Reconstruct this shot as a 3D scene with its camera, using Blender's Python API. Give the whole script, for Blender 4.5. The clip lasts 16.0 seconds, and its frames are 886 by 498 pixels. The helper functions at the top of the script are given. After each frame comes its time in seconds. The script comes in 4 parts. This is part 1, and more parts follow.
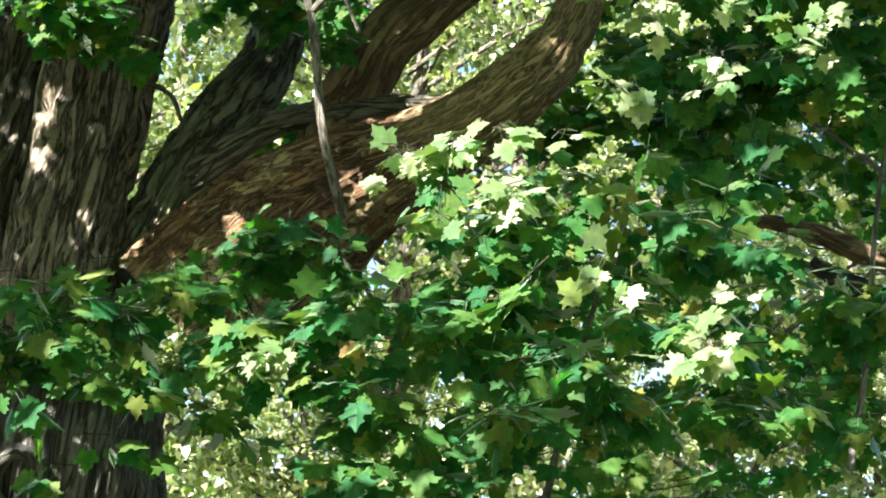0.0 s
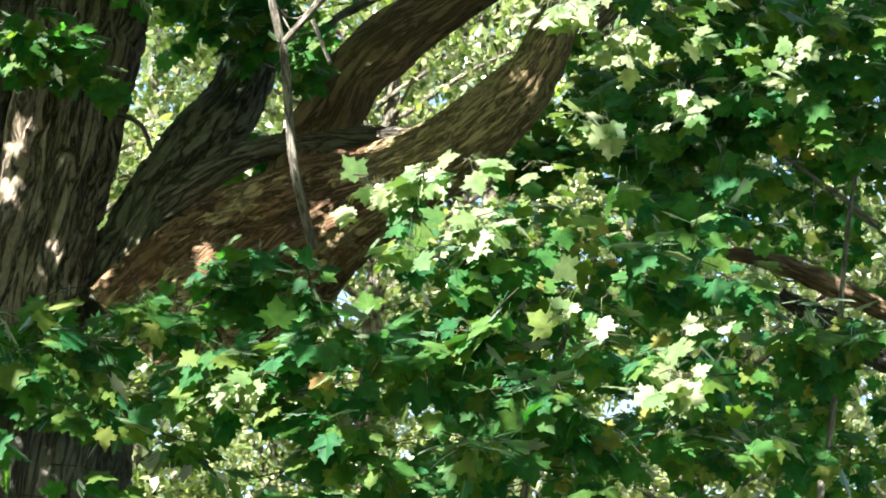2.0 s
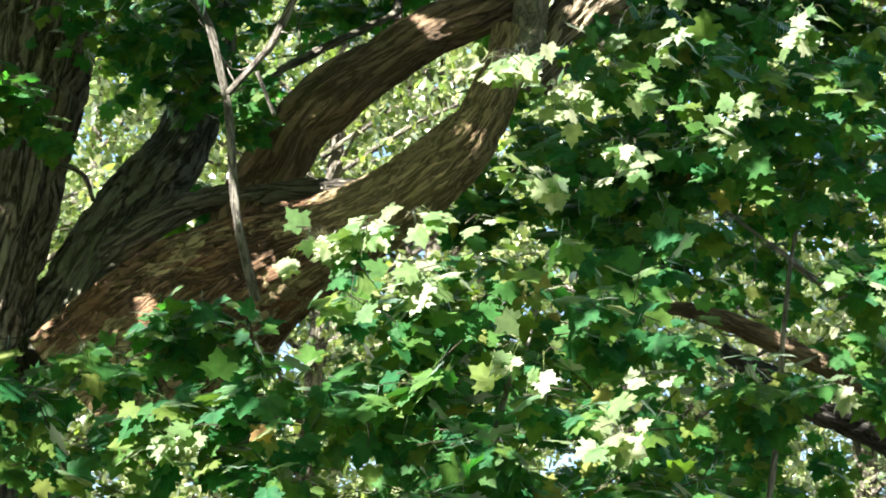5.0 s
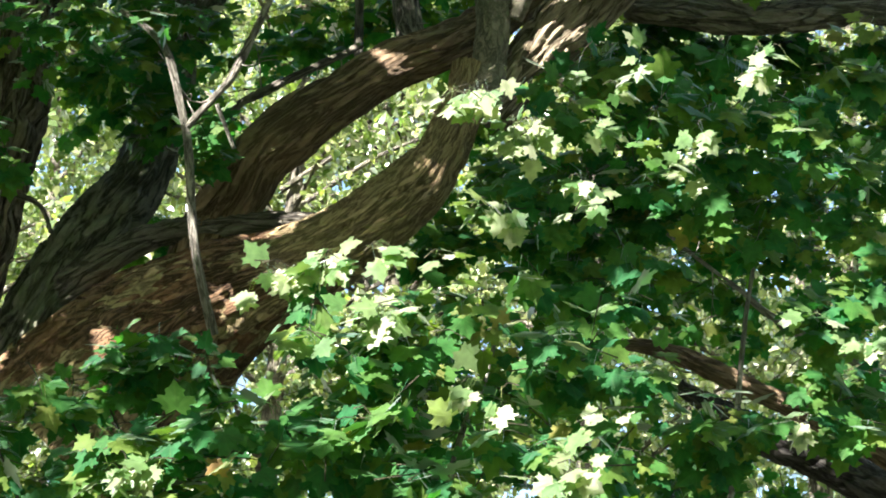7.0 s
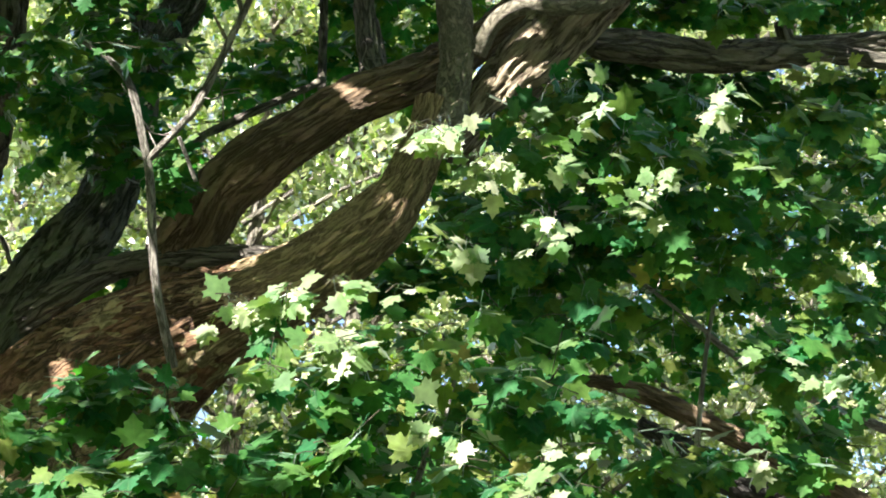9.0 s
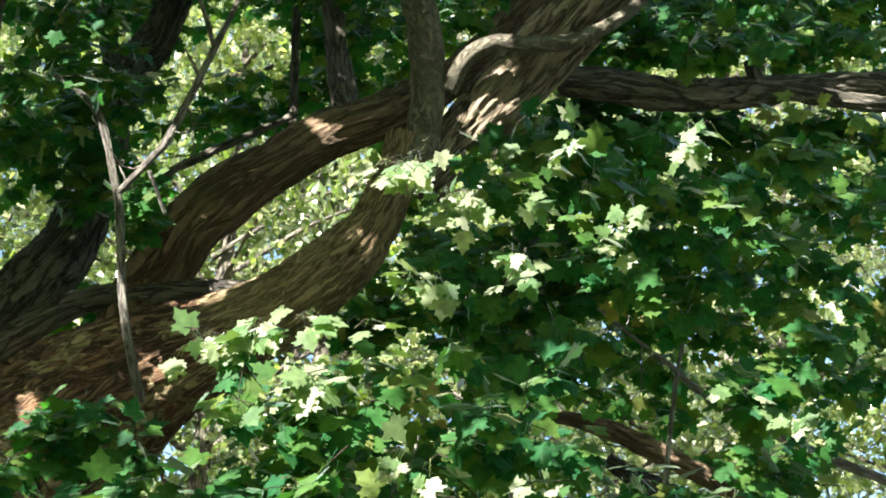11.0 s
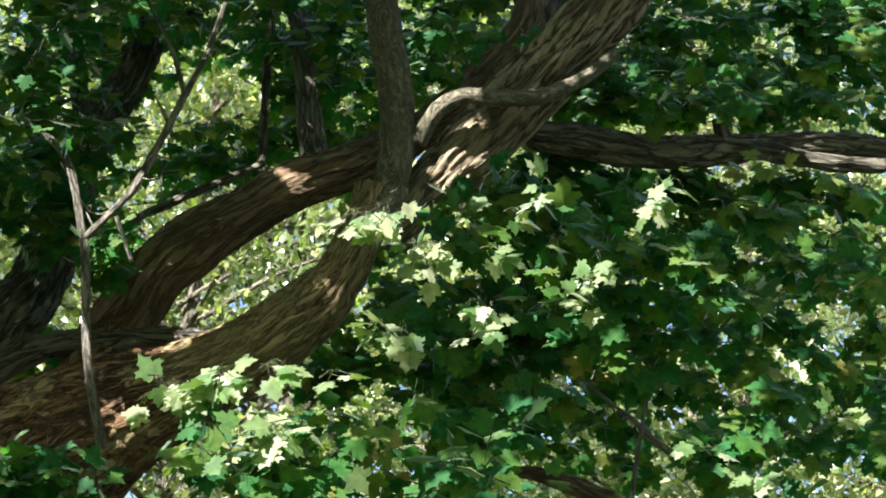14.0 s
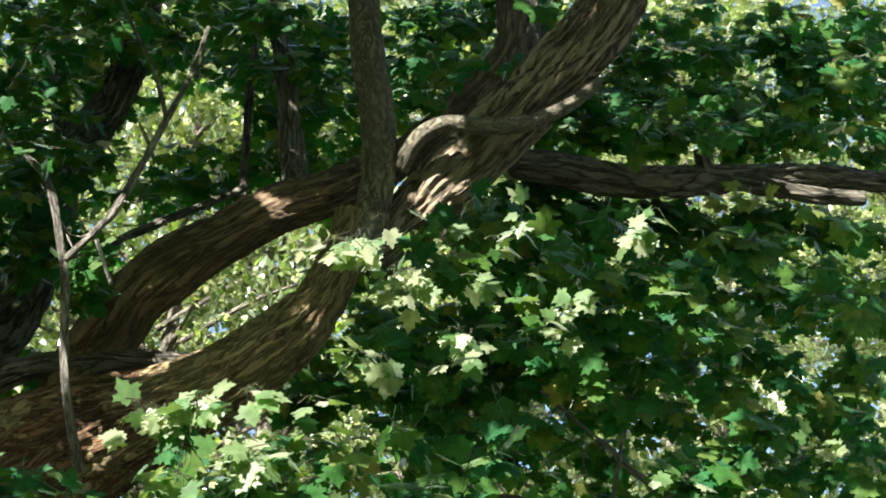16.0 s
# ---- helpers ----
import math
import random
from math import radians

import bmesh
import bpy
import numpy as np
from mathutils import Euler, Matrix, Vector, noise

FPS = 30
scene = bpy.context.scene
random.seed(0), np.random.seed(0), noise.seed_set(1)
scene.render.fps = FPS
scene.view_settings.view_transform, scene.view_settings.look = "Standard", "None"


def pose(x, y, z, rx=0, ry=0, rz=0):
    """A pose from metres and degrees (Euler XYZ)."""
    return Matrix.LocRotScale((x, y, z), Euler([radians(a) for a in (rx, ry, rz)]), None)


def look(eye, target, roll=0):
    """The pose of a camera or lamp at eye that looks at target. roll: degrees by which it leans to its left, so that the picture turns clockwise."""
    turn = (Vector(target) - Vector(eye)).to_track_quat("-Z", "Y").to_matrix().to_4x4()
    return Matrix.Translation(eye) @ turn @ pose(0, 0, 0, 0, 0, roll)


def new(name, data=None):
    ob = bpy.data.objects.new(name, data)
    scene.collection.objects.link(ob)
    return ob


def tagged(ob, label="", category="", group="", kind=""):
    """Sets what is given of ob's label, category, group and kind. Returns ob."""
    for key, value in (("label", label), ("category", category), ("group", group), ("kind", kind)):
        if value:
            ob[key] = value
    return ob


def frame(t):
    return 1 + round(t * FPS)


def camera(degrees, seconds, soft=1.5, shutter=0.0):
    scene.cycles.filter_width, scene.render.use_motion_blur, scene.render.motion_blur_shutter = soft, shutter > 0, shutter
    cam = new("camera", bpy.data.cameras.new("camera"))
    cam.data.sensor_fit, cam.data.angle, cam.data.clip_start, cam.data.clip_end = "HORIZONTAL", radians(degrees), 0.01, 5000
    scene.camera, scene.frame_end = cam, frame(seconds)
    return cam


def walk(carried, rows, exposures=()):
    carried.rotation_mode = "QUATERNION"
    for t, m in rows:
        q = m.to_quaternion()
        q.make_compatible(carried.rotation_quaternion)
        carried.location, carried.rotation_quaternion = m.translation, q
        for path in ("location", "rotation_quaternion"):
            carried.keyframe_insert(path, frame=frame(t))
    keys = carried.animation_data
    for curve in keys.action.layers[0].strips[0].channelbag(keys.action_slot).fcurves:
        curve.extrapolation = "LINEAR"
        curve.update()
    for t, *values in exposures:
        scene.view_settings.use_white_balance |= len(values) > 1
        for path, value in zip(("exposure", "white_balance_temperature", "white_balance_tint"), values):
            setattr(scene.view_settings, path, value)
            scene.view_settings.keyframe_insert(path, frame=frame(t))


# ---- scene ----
cam = camera(27.0, 16.0, soft=1.9)
PATH = [(0, pose(0, 0, 1.6, 105.001, -0.397, -0.031)),
    (0.5, pose(0, 0, 1.6, 105.225, -0.321, -0.226)),
    (1, pose(0, 0, 1.6, 105.479, -0.305, -0.455)),
    (1.5, pose(0, 0, 1.6, 105.712, -0.283, -0.674)),
    (2, pose(0, 0, 1.6, 105.981, -0.320, -0.962)),
    (2.5, pose(0, 0, 1.6, 106.234, -0.335, -1.232)),
    (3, pose(0, 0, 1.6, 106.506, -0.326, -1.522)),
    (3.5, pose(0, 0, 1.6, 106.775, -0.312, -1.823)),
    (4, pose(0, 0, 1.6, 107.057, -0.282, -2.146)),
    (6.5, pose(0, 0, 1.6, 108.450, -0.190, -3.779)),
    (7, pose(0, 0, 1.6, 108.708, -0.236, -4.139)),
    (7.5, pose(0, 0, 1.6, 108.959, -0.239, -4.450)),
    (8, pose(0, 0, 1.6, 109.234, -0.253, -4.788)),
    (8.5, pose(0, 0, 1.6, 109.503, -0.269, -5.123)),
    (9, pose(0, 0, 1.6, 109.794, -0.298, -5.426)),
    (11.5, pose(0, 0, 1.6, 111.198, -0.443, -6.689)),
    (12, pose(0, 0, 1.6, 111.483, -0.557, -6.931)),
    (12.5, pose(0, 0, 1.6, 111.753, -0.724, -7.178)),
    (13, pose(0, 0, 1.6, 112.040, -0.783, -7.383)),
    (13.5, pose(0, 0, 1.6, 112.296, -0.973, -7.624)),
    (14, pose(0, 0, 1.6, 112.547, -0.990, -7.810)),
    (14.5, pose(0, 0, 1.6, 112.773, -1.098, -8.006)),
    (15, pose(0, 0, 1.6, 112.992, -1.221, -8.205)),
    (15.5, pose(0, 0, 1.6, 113.211, -1.307, -8.425)),
    (16, pose(0, 0, 1.6, 113.400, -1.419, -8.651))]
EXPOSURE = [(0, 3.05, 6050, 6), (9, 2.92, 5950, 9), (16, 2.45, 6000, 7)]
walk(cam, PATH, EXPOSURE)

# ---- world and sun ----
TO_SUN = Vector((-0.48, -0.60, 0.64)).normalized()
world = bpy.data.worlds.new("sky")
scene.world = world
world.use_nodes = True
wn = world.node_tree.nodes
sky = wn.new("ShaderNodeTexSky")
sky.sky_type = 'NISHITA'
sky.sun_disc = False
sky.dust_density = 4.0
sky.sun_elevation = math.asin(TO_SUN.z)
sky.sun_rotation = math.atan2(TO_SUN.x, TO_SUN.y)
wn["Background"].inputs["Strength"].default_value = 0.06
world.node_tree.links.new(sky.outputs["Color"], wn["Background"].inputs["Color"])
sun = new("sun", bpy.data.lights.new("sun", 'SUN'))
sun.data.energy = 5.0
sun.data.angle = radians(0.5)
sun.data.color = (1.0, 0.93, 0.82)
sun.matrix_world = look(TO_SUN * 40, (0, 0, 0))


# ---- materials ----
def material(name):
    m = bpy.data.materials.new(name)
    m.use_nodes = True
    m.node_tree.nodes.clear()
    return m, m.node_tree.nodes, m.node_tree.links


def ramp_node(nodes, stops):
    r = nodes.new("ShaderNodeValToRGB")
    el = r.color_ramp.elements
    el[0].position, el[0].color = stops[0][0], (*stops[0][1], 1)
    el[1].position, el[1].color = stops[1][0], (*stops[1][1], 1)
    for p, c in stops[2:]:
        e = el.new(p)
        e.color = (*c, 1)
    return r


def leaf_material(name, stops, single=False, through_light=0.58, gloss=0.5, veins=True, shine=1.16):
    m, n, l = material(name)
    out = n.new("ShaderNodeOutputMaterial")
    ramp = ramp_node(n, stops)
    if single:
        src = n.new("ShaderNodeObjectInfo").outputs["Random"]
    else:
        src = n.new("ShaderNodeNewGeometry").outputs["Random Per Island"]
    l.new(src, ramp.inputs["Fac"])
    col = ramp.outputs["Color"]
    # blotches over a blade
    tex = n.new("ShaderNodeTexNoise")
    tex.inputs["Scale"].default_value = 26
    tex.inputs["Detail"].default_value = 4
    geo = n.new("ShaderNodeNewGeometry")
    l.new(geo.outputs["Position"], tex.inputs["Vector"])
    spot = n.new("ShaderNodeMapRange")
    spot.inputs["From Min"].default_value, spot.inputs["From Max"].default_value = 0.3, 0.7
    spot.inputs["To Min"].default_value, spot.inputs["To Max"].default_value = 0.72, 1.25
    l.new(tex.outputs["Fac"], spot.inputs["Value"])
    mul = n.new("ShaderNodeMix")
    mul.data_type, mul.blend_type = 'RGBA', 'MULTIPLY'
    mul.inputs["Factor"].default_value = 1
    l.new(col, mul.inputs["A"])
    l.new(spot.outputs["Result"], mul.inputs["B"])
    col = mul.outputs["Result"]
    height = tex.outputs["Fac"]
    if veins:
        uv = n.new("ShaderNodeTexCoord")
        sep = n.new("ShaderNodeSeparateXYZ")
        l.new(uv.outputs["UV"], sep.inputs["Vector"])
        a = n.new("ShaderNodeMath")
        a.operation = 'ARCTAN2'
        l.new(sep.outputs["X"], a.inputs[0])
        l.new(sep.outputs["Y"], a.inputs[1])
        b = n.new("ShaderNodeMath")
        b.operation = 'PINGPONG'
        b.inputs[1].default_value = 0.44
        l.new(a.outputs[0], b.inputs[0])
        c = n.new("ShaderNodeMapRange")
        c.inputs["From Min"].default_value, c.inputs["From Max"].default_value = 0.02, 0.07
        c.inputs["To Min"].default_value, c.inputs["To Max"].default_value = 1, 0
        l.new(b.outputs[0], c.inputs["Value"])
        v = n.new("ShaderNodeMix")
        v.data_type, v.blend_type = 'RGBA', 'MIX'
        v.inputs["B"].default_value = (0.16, 0.22, 0.07, 1)
        fac = n.new("ShaderNodeMath")
        fac.operation = 'MULTIPLY'
        fac.inputs[1].default_value = 0.12
        l.new(c.outputs["Result"], fac.inputs[0])
        l.new(fac.outputs[0], v.inputs["Factor"])
        l.new(col, v.inputs["A"])
        col = v.outputs["Result"]
    bump = n.new("ShaderNodeBump")
    bump.inputs["Strength"].default_value = 0.25
    bump.inputs["Distance"].default_value = 0.01
    l.new(height, bump.inputs["Height"])
    diff = n.new("ShaderNodeBsdfDiffuse")
    l.new(col, diff.inputs["Color"])
    l.new(bump.outputs["Normal"], diff.inputs["Normal"])
    warm = n.new("ShaderNodeMix")
    warm.data_type, warm.blend_type = 'RGBA', 'MULTIPLY'
    warm.inputs["Factor"].default_value = 1
    warm.inputs["B"].default_value = (1.5, 1.8, 0.55, 1)
    l.new(col, warm.inputs["A"])
    tr = n.new("ShaderNodeBsdfTranslucent")
    l.new(warm.outputs["Result"], tr.inputs["Color"])
    mix = n.new("ShaderNodeMixShader")
    mix.inputs["Fac"].default_value = through_light
    l.new(diff.outputs[0], mix.inputs[1])
    l.new(tr.outputs[0], mix.inputs[2])
    gl = n.new("ShaderNodeBsdfGlossy")
    gl.inputs["Roughness"].default_value = gloss
    l.new(bump.outputs["Normal"], gl.inputs["Normal"])
    fr = n.new("ShaderNodeFresnel")
    fr.inputs["IOR"].default_value = shine
    top = n.new("ShaderNodeMixShader")
    sheen = n.new("ShaderNodeMath")
    sheen.operation = 'MULTIPLY'
    sheen.inputs[1].default_value = 0.75
    l.new(fr.outputs[0], sheen.inputs[0])
    l.new(sheen.outputs[0], top.inputs["Fac"])
    l.new(mix.outputs[0], top.inputs[1])
    l.new(gl.outputs[0], top.inputs[2])
    l.new(top.outputs[0], out.inputs["Surface"])
    return m


def bark_material(name, dark, mid, light, moss, fine=1.0, moss_amount=0.4, short=1.0):
    """Furrowed bark: plates along the limb, dark cracks, lichen in patches. UV is in metres: around, along."""
    m, n, l = material(name)
    out = n.new("ShaderNodeOutputMaterial")
    bsdf = n.new("ShaderNodeBsdfPrincipled")
    bsdf.inputs["Roughness"].default_value = 0.85
    bsdf.inputs["Specular IOR Level"].default_value = 0.25
    uv = n.new("ShaderNodeTexCoord")

    def grain(around, along, detail, rough, twist=0.0):
        stretch = n.new("ShaderNodeMapping")
        stretch.inputs["Scale"].default_value = (around * fine, along * fine * short, 1)
        l.new(uv.outputs["UV"], stretch.inputs["Vector"])
        t = n.new("ShaderNodeTexNoise")
        t.inputs["Scale"].default_value = 1
        t.inputs["Detail"].default_value = detail
        t.inputs["Roughness"].default_value = rough
        t.inputs["Distortion"].default_value = twist
        l.new(stretch.outputs[0], t.inputs["Vector"])
        return t.outputs["Fac"]

    def span(value, a, b, c=0.0, d=1.0):
        mr = n.new("ShaderNodeMapRange")
        for key, x in (("From Min", a), ("From Max", b), ("To Min", c), ("To Max", d)):
            mr.inputs[key].default_value = x
        l.new(value, mr.inputs["Value"])
        return mr.outputs["Result"]

    def calc(op, a, b):
        q = n.new("ShaderNodeMath")
        q.operation = op
        l.new(a, q.inputs[0])
        if isinstance(b, float):
            q.inputs[1].default_value = b
        else:
            l.new(b, q.inputs[1])
        return q.outputs[0]

    long_cells = grain(27, 3.2, 6, 0.62, 0.7)
    away = n.new("ShaderNodeMath")
    away.operation = 'ABSOLUTE'
    l.new(calc('SUBTRACT', long_cells, 0.5), away.inputs[0])
    plate = span(away.outputs[0], 0.0, 0.07)
    scales = grain(95, 22, 7, 0.7, 0.4)
    r = ramp_node(n, [(0.30, mid), (0.74, light)])
    l.new(scales, r.inputs["Fac"])
    cracked = n.new("ShaderNodeMix")
    cracked.data_type = 'RGBA'
    l.new(plate, cracked.inputs["Factor"])
    cracked.inputs["A"].default_value = (*dark, 1)
    l.new(r.outputs["Color"], cracked.inputs["B"])
    height = calc('ADD', plate, calc('MULTIPLY', scales, 0.8))
    big = n.new("ShaderNodeTexNoise")
    big.inputs["Scale"].default_value = 3.5
    big.inputs["Detail"].default_value = 5
    geo = n.new("ShaderNodeTexCoord")
    l.new(geo.outputs["Object"], big.inputs["Vector"])
    mr = n.new("ShaderNodeMapRange")
    mr.inputs["From Min"].default_value, mr.inputs["From Max"].default_value = 0.46, 0.70
    mr.inputs["To Max"].default_value = moss_amount
    l.new(big.outputs["Fac"], mr.inputs["Value"])
    mx = n.new("ShaderNodeMix")
    mx.data_type = 'RGBA'
    l.new(mr.outputs["Result"], mx.inputs["Factor"])
    l.new(cracked.outputs["Result"], mx.inputs["A"])
    mx.inputs["B"].default_value = (*moss, 1)
    l.new(mx.outputs["Result"], bsdf.inputs["Base Color"])
    bump = n.new("ShaderNodeBump")
    bump.inputs["Strength"].default_value = 1.0
    bump.inputs["Distance"].default_value = 0.026
    l.new(height, bump.inputs["Height"])
    l.new(bump.outputs["Normal"], bsdf.inputs["Normal"])
    l.new(bsdf.outputs[0], out.inputs["Surface"])
    return m


NEAR_GREENS = [(0.0, (0.020, 0.100, 0.034)), (1.0, (0.26, 0.18, 0.05)), (0.25, (0.030, 0.115, 0.031)),
               (0.5, (0.045, 0.130, 0.028)), (0.75, (0.072, 0.146, 0.028)), (0.97, (0.115, 0.162, 0.032)),
               (0.996, (0.20, 0.21, 0.06))]
# lightened towards white: glare of sun on the far trees painted into their colour
FAR_SUNLIT_GREENS = [(0.0, (0.085, 0.130, 0.050)), (1.0, (0.46, 0.44, 0.28)), (0.4, (0.150, 0.195, 0.075)), (0.75, (0.27, 0.285, 0.135))]
leaf_green = leaf_material("maple_leaf", NEAR_GREENS)
leaf_single = leaf_material("maple_leaf_single", NEAR_GREENS, single=True)
leaf_yellow = leaf_material("turning_leaf", [(0.0, (0.10, 0.15, 0.03)), (1.0, (0.30, 0.17, 0.07)), (0.4, (0.15, 0.17, 0.05)), (0.8, (0.24, 0.19, 0.08))])
# pale stops put strong sunlight into the leaf colour
leaf_sunlit = leaf_material("sunlit_leaf", [(0.0, (0.07, 0.15, 0.04)), (1.0, (0.38, 0.38, 0.25)), (0.65, (0.18, 0.23, 0.10))], gloss=0.45, shine=1.35)
leaf_upper = leaf_material("maple_leaf_upper", NEAR_GREENS, veins=False)
leaf_far = leaf_material("far_leaf", FAR_SUNLIT_GREENS, veins=False, gloss=0.3, shine=1.48)
bark_grey = bark_material("bark_grey", (0.040, 0.033, 0.026), (0.130, 0.108, 0.084), (0.280, 0.245, 0.195), (0.130, 0.128, 0.070))
bark_brown = bark_material("bark_brown", (0.080, 0.050, 0.028), (0.165, 0.102, 0.055), (0.300, 0.212, 0.135), (0.165, 0.125, 0.060))
bark_stem = bark_material("bark_stem", (0.024, 0.017, 0.011), (0.150, 0.112, 0.075), (0.400, 0.335, 0.265), (0.160, 0.120, 0.060), fine=0.85)
bark_olive = bark_material("bark_olive", (0.110, 0.074, 0.034), (0.335, 0.232, 0.112), (0.480, 0.370, 0.210), (0.300, 0.240, 0.100), moss_amount=0.5, short=2.2)
bark_rust = bark_material("bark_rust", (0.045, 0.025, 0.013), (0.160, 0.088, 0.045), (0.290, 0.180, 0.105), (0.240, 0.110, 0.045), moss_amount=0.6, short=1.6)
bark_moss = bark_material("bark_mossy", (0.028, 0.026, 0.018), (0.110, 0.106, 0.074), (0.240, 0.230, 0.170), (0.115, 0.122, 0.050), moss_amount=0.6)
bark_tan = bark_material("bark_tan", (0.055, 0.038, 0.023), (0.215, 0.158, 0.098), (0.420, 0.340, 0.245), (0.220, 0.180, 0.100), short=0.8)
bark_trunk = bark_material("bark_trunk", (0.030, 0.027, 0.023), (0.110, 0.102, 0.088), (0.240, 0.225, 0.195), (0.125, 0.128, 0.075), moss_amount=0.3)
bark_smooth = bark_material("bark_smooth", (0.130, 0.112, 0.078), (0.210, 0.182, 0.125), (0.330, 0.290, 0.210), (0.230, 0.220, 0.135), fine=1.2, short=4.0)
# grey bark darkened, so one drooping limb's shade sits in its colour
bark_shaded = bark_material("bark_shaded", (0.014, 0.012, 0.010), (0.052, 0.045, 0.038), (0.105, 0.094, 0.080), (0.050, 0.050, 0.030))
# near-black bark that paints the shade inside the knot hole
bark_hole_shade = bark_material("bark_hole_shade", (0.004, 0.003, 0.003), (0.010, 0.008, 0.006), (0.02, 0.016, 0.012), (0.01, 0.01, 0.008))
bark_bare = bark_material("bark_bare_twig", (0.08, 0.066, 0.05), (0.20, 0.17, 0.135), (0.42, 0.38, 0.32), (0.20, 0.19, 0.13), fine=1.6)
bark_shoot = bark_material("bark_shoot", (0.03, 0.026, 0.014), (0.06, 0.052, 0.026), (0.10, 0.085, 0.045), (0.06, 0.065, 0.03), fine=1.6)
bark_twig = bark_material("bark_twig", (0.12, 0.10, 0.08), (0.25, 0.22, 0.185), (0.38, 0.345, 0.30), (0.25, 0.235, 0.18), fine=1.6)


def ground_material():
    m, n, l = material("meadow")
    out = n.new("ShaderNodeOutputMaterial")
    bsdf = n.new("ShaderNodeBsdfPrincipled")
    bsdf.inputs["Roughness"].default_value = 0.9
    tex = n.new("ShaderNodeTexNoise")
    tex.inputs["Scale"].default_value = 0.8
    tex.inputs["Detail"].default_value = 9
    g = n.new("ShaderNodeTexCoord")
    l.new(g.outputs["Object"], tex.inputs["Vector"])
    r = ramp_node(n, [(0.3, (0.022, 0.032, 0.010)), (0.7, (0.06, 0.055, 0.025))])
    l.new(tex.outputs["Fac"], r.inputs["Fac"])
    l.new(r.outputs["Color"], bsdf.inputs["Base Color"])
    b = n.new("ShaderNodeBump")
    b.inputs["Distance"].default_value = 0.05
    l.new(tex.outputs["Fac"], b.inputs["Height"])
    l.new(b.outputs["Normal"], bsdf.inputs["Normal"])
    l.new(bsdf.outputs[0], out.inputs["Surface"])
    return m


# ---- building helpers ----
def mesh_object(name, verts, faces, mat, uvs=None, smooth=True, parent=None, label="", kind=""):
    """verts (n, 3) and triangles or quads (m, k) as arrays; uvs one pair for each vertex."""
    me = bpy.data.meshes.new(name)
    verts, faces = np.asarray(verts, np.float32), np.asarray(faces, np.int32)
    k = faces.shape[1]
    me.vertices.add(len(verts))
    me.vertices.foreach_set("co", verts.ravel())
    me.loops.add(faces.size)
    me.loops.foreach_set("vertex_index", faces.ravel())
    me.polygons.add(len(faces))
    me.polygons.foreach_set("loop_start", np.arange(0, faces.size, k, dtype=np.int32))
    me.polygons.foreach_set("use_smooth", np.full(len(faces), smooth))
    if uvs is not None:
        layer = me.uv_layers.new(name="UVMap")
        layer.data.foreach_set("uv", np.asarray(uvs, np.float32)[faces.ravel()].ravel())
    me.materials.append(mat)
    me.update(calc_edges=True)
    ob = new(name, me)
    if parent is not None:
        ob.parent = parent
        ob.matrix_parent_inverse = parent.matrix_basis.inverted()
    return tagged(ob, label=label, kind=kind)


def thing(name, x, y, z, label, category, group=""):
    ob = new(name)
    ob.location = (x, y, z)
    ob.matrix_basis = Matrix.Translation((x, y, z))
    return tagged(ob, label=label, category=category, group=group)


def glide(points, step):
    """A smooth line (Catmull-Rom) through rows of x, y, z, radius, cut into even steps."""
    p = np.array(points, float)
    p = np.vstack([2 * p[0] - p[1], p, 2 * p[-1] - p[-2]])
    rows = []
    for i in range(1, len(p) - 2):
        count = max(2, int(np.linalg.norm(p[i + 1, :3] - p[i, :3]) / step))
        for t in np.arange(count) / count:
            a, b, c, d = p[i - 1], p[i], p[i + 1], p[i + 2]
            rows.append(0.5 * (2 * b + (c - a) * t + (2 * a - 5 * b + 4 * c - d) * t * t + (3 * b - a - 3 * c + d) * t ** 3))
    rows.append(p[-2])
    return np.array(rows)


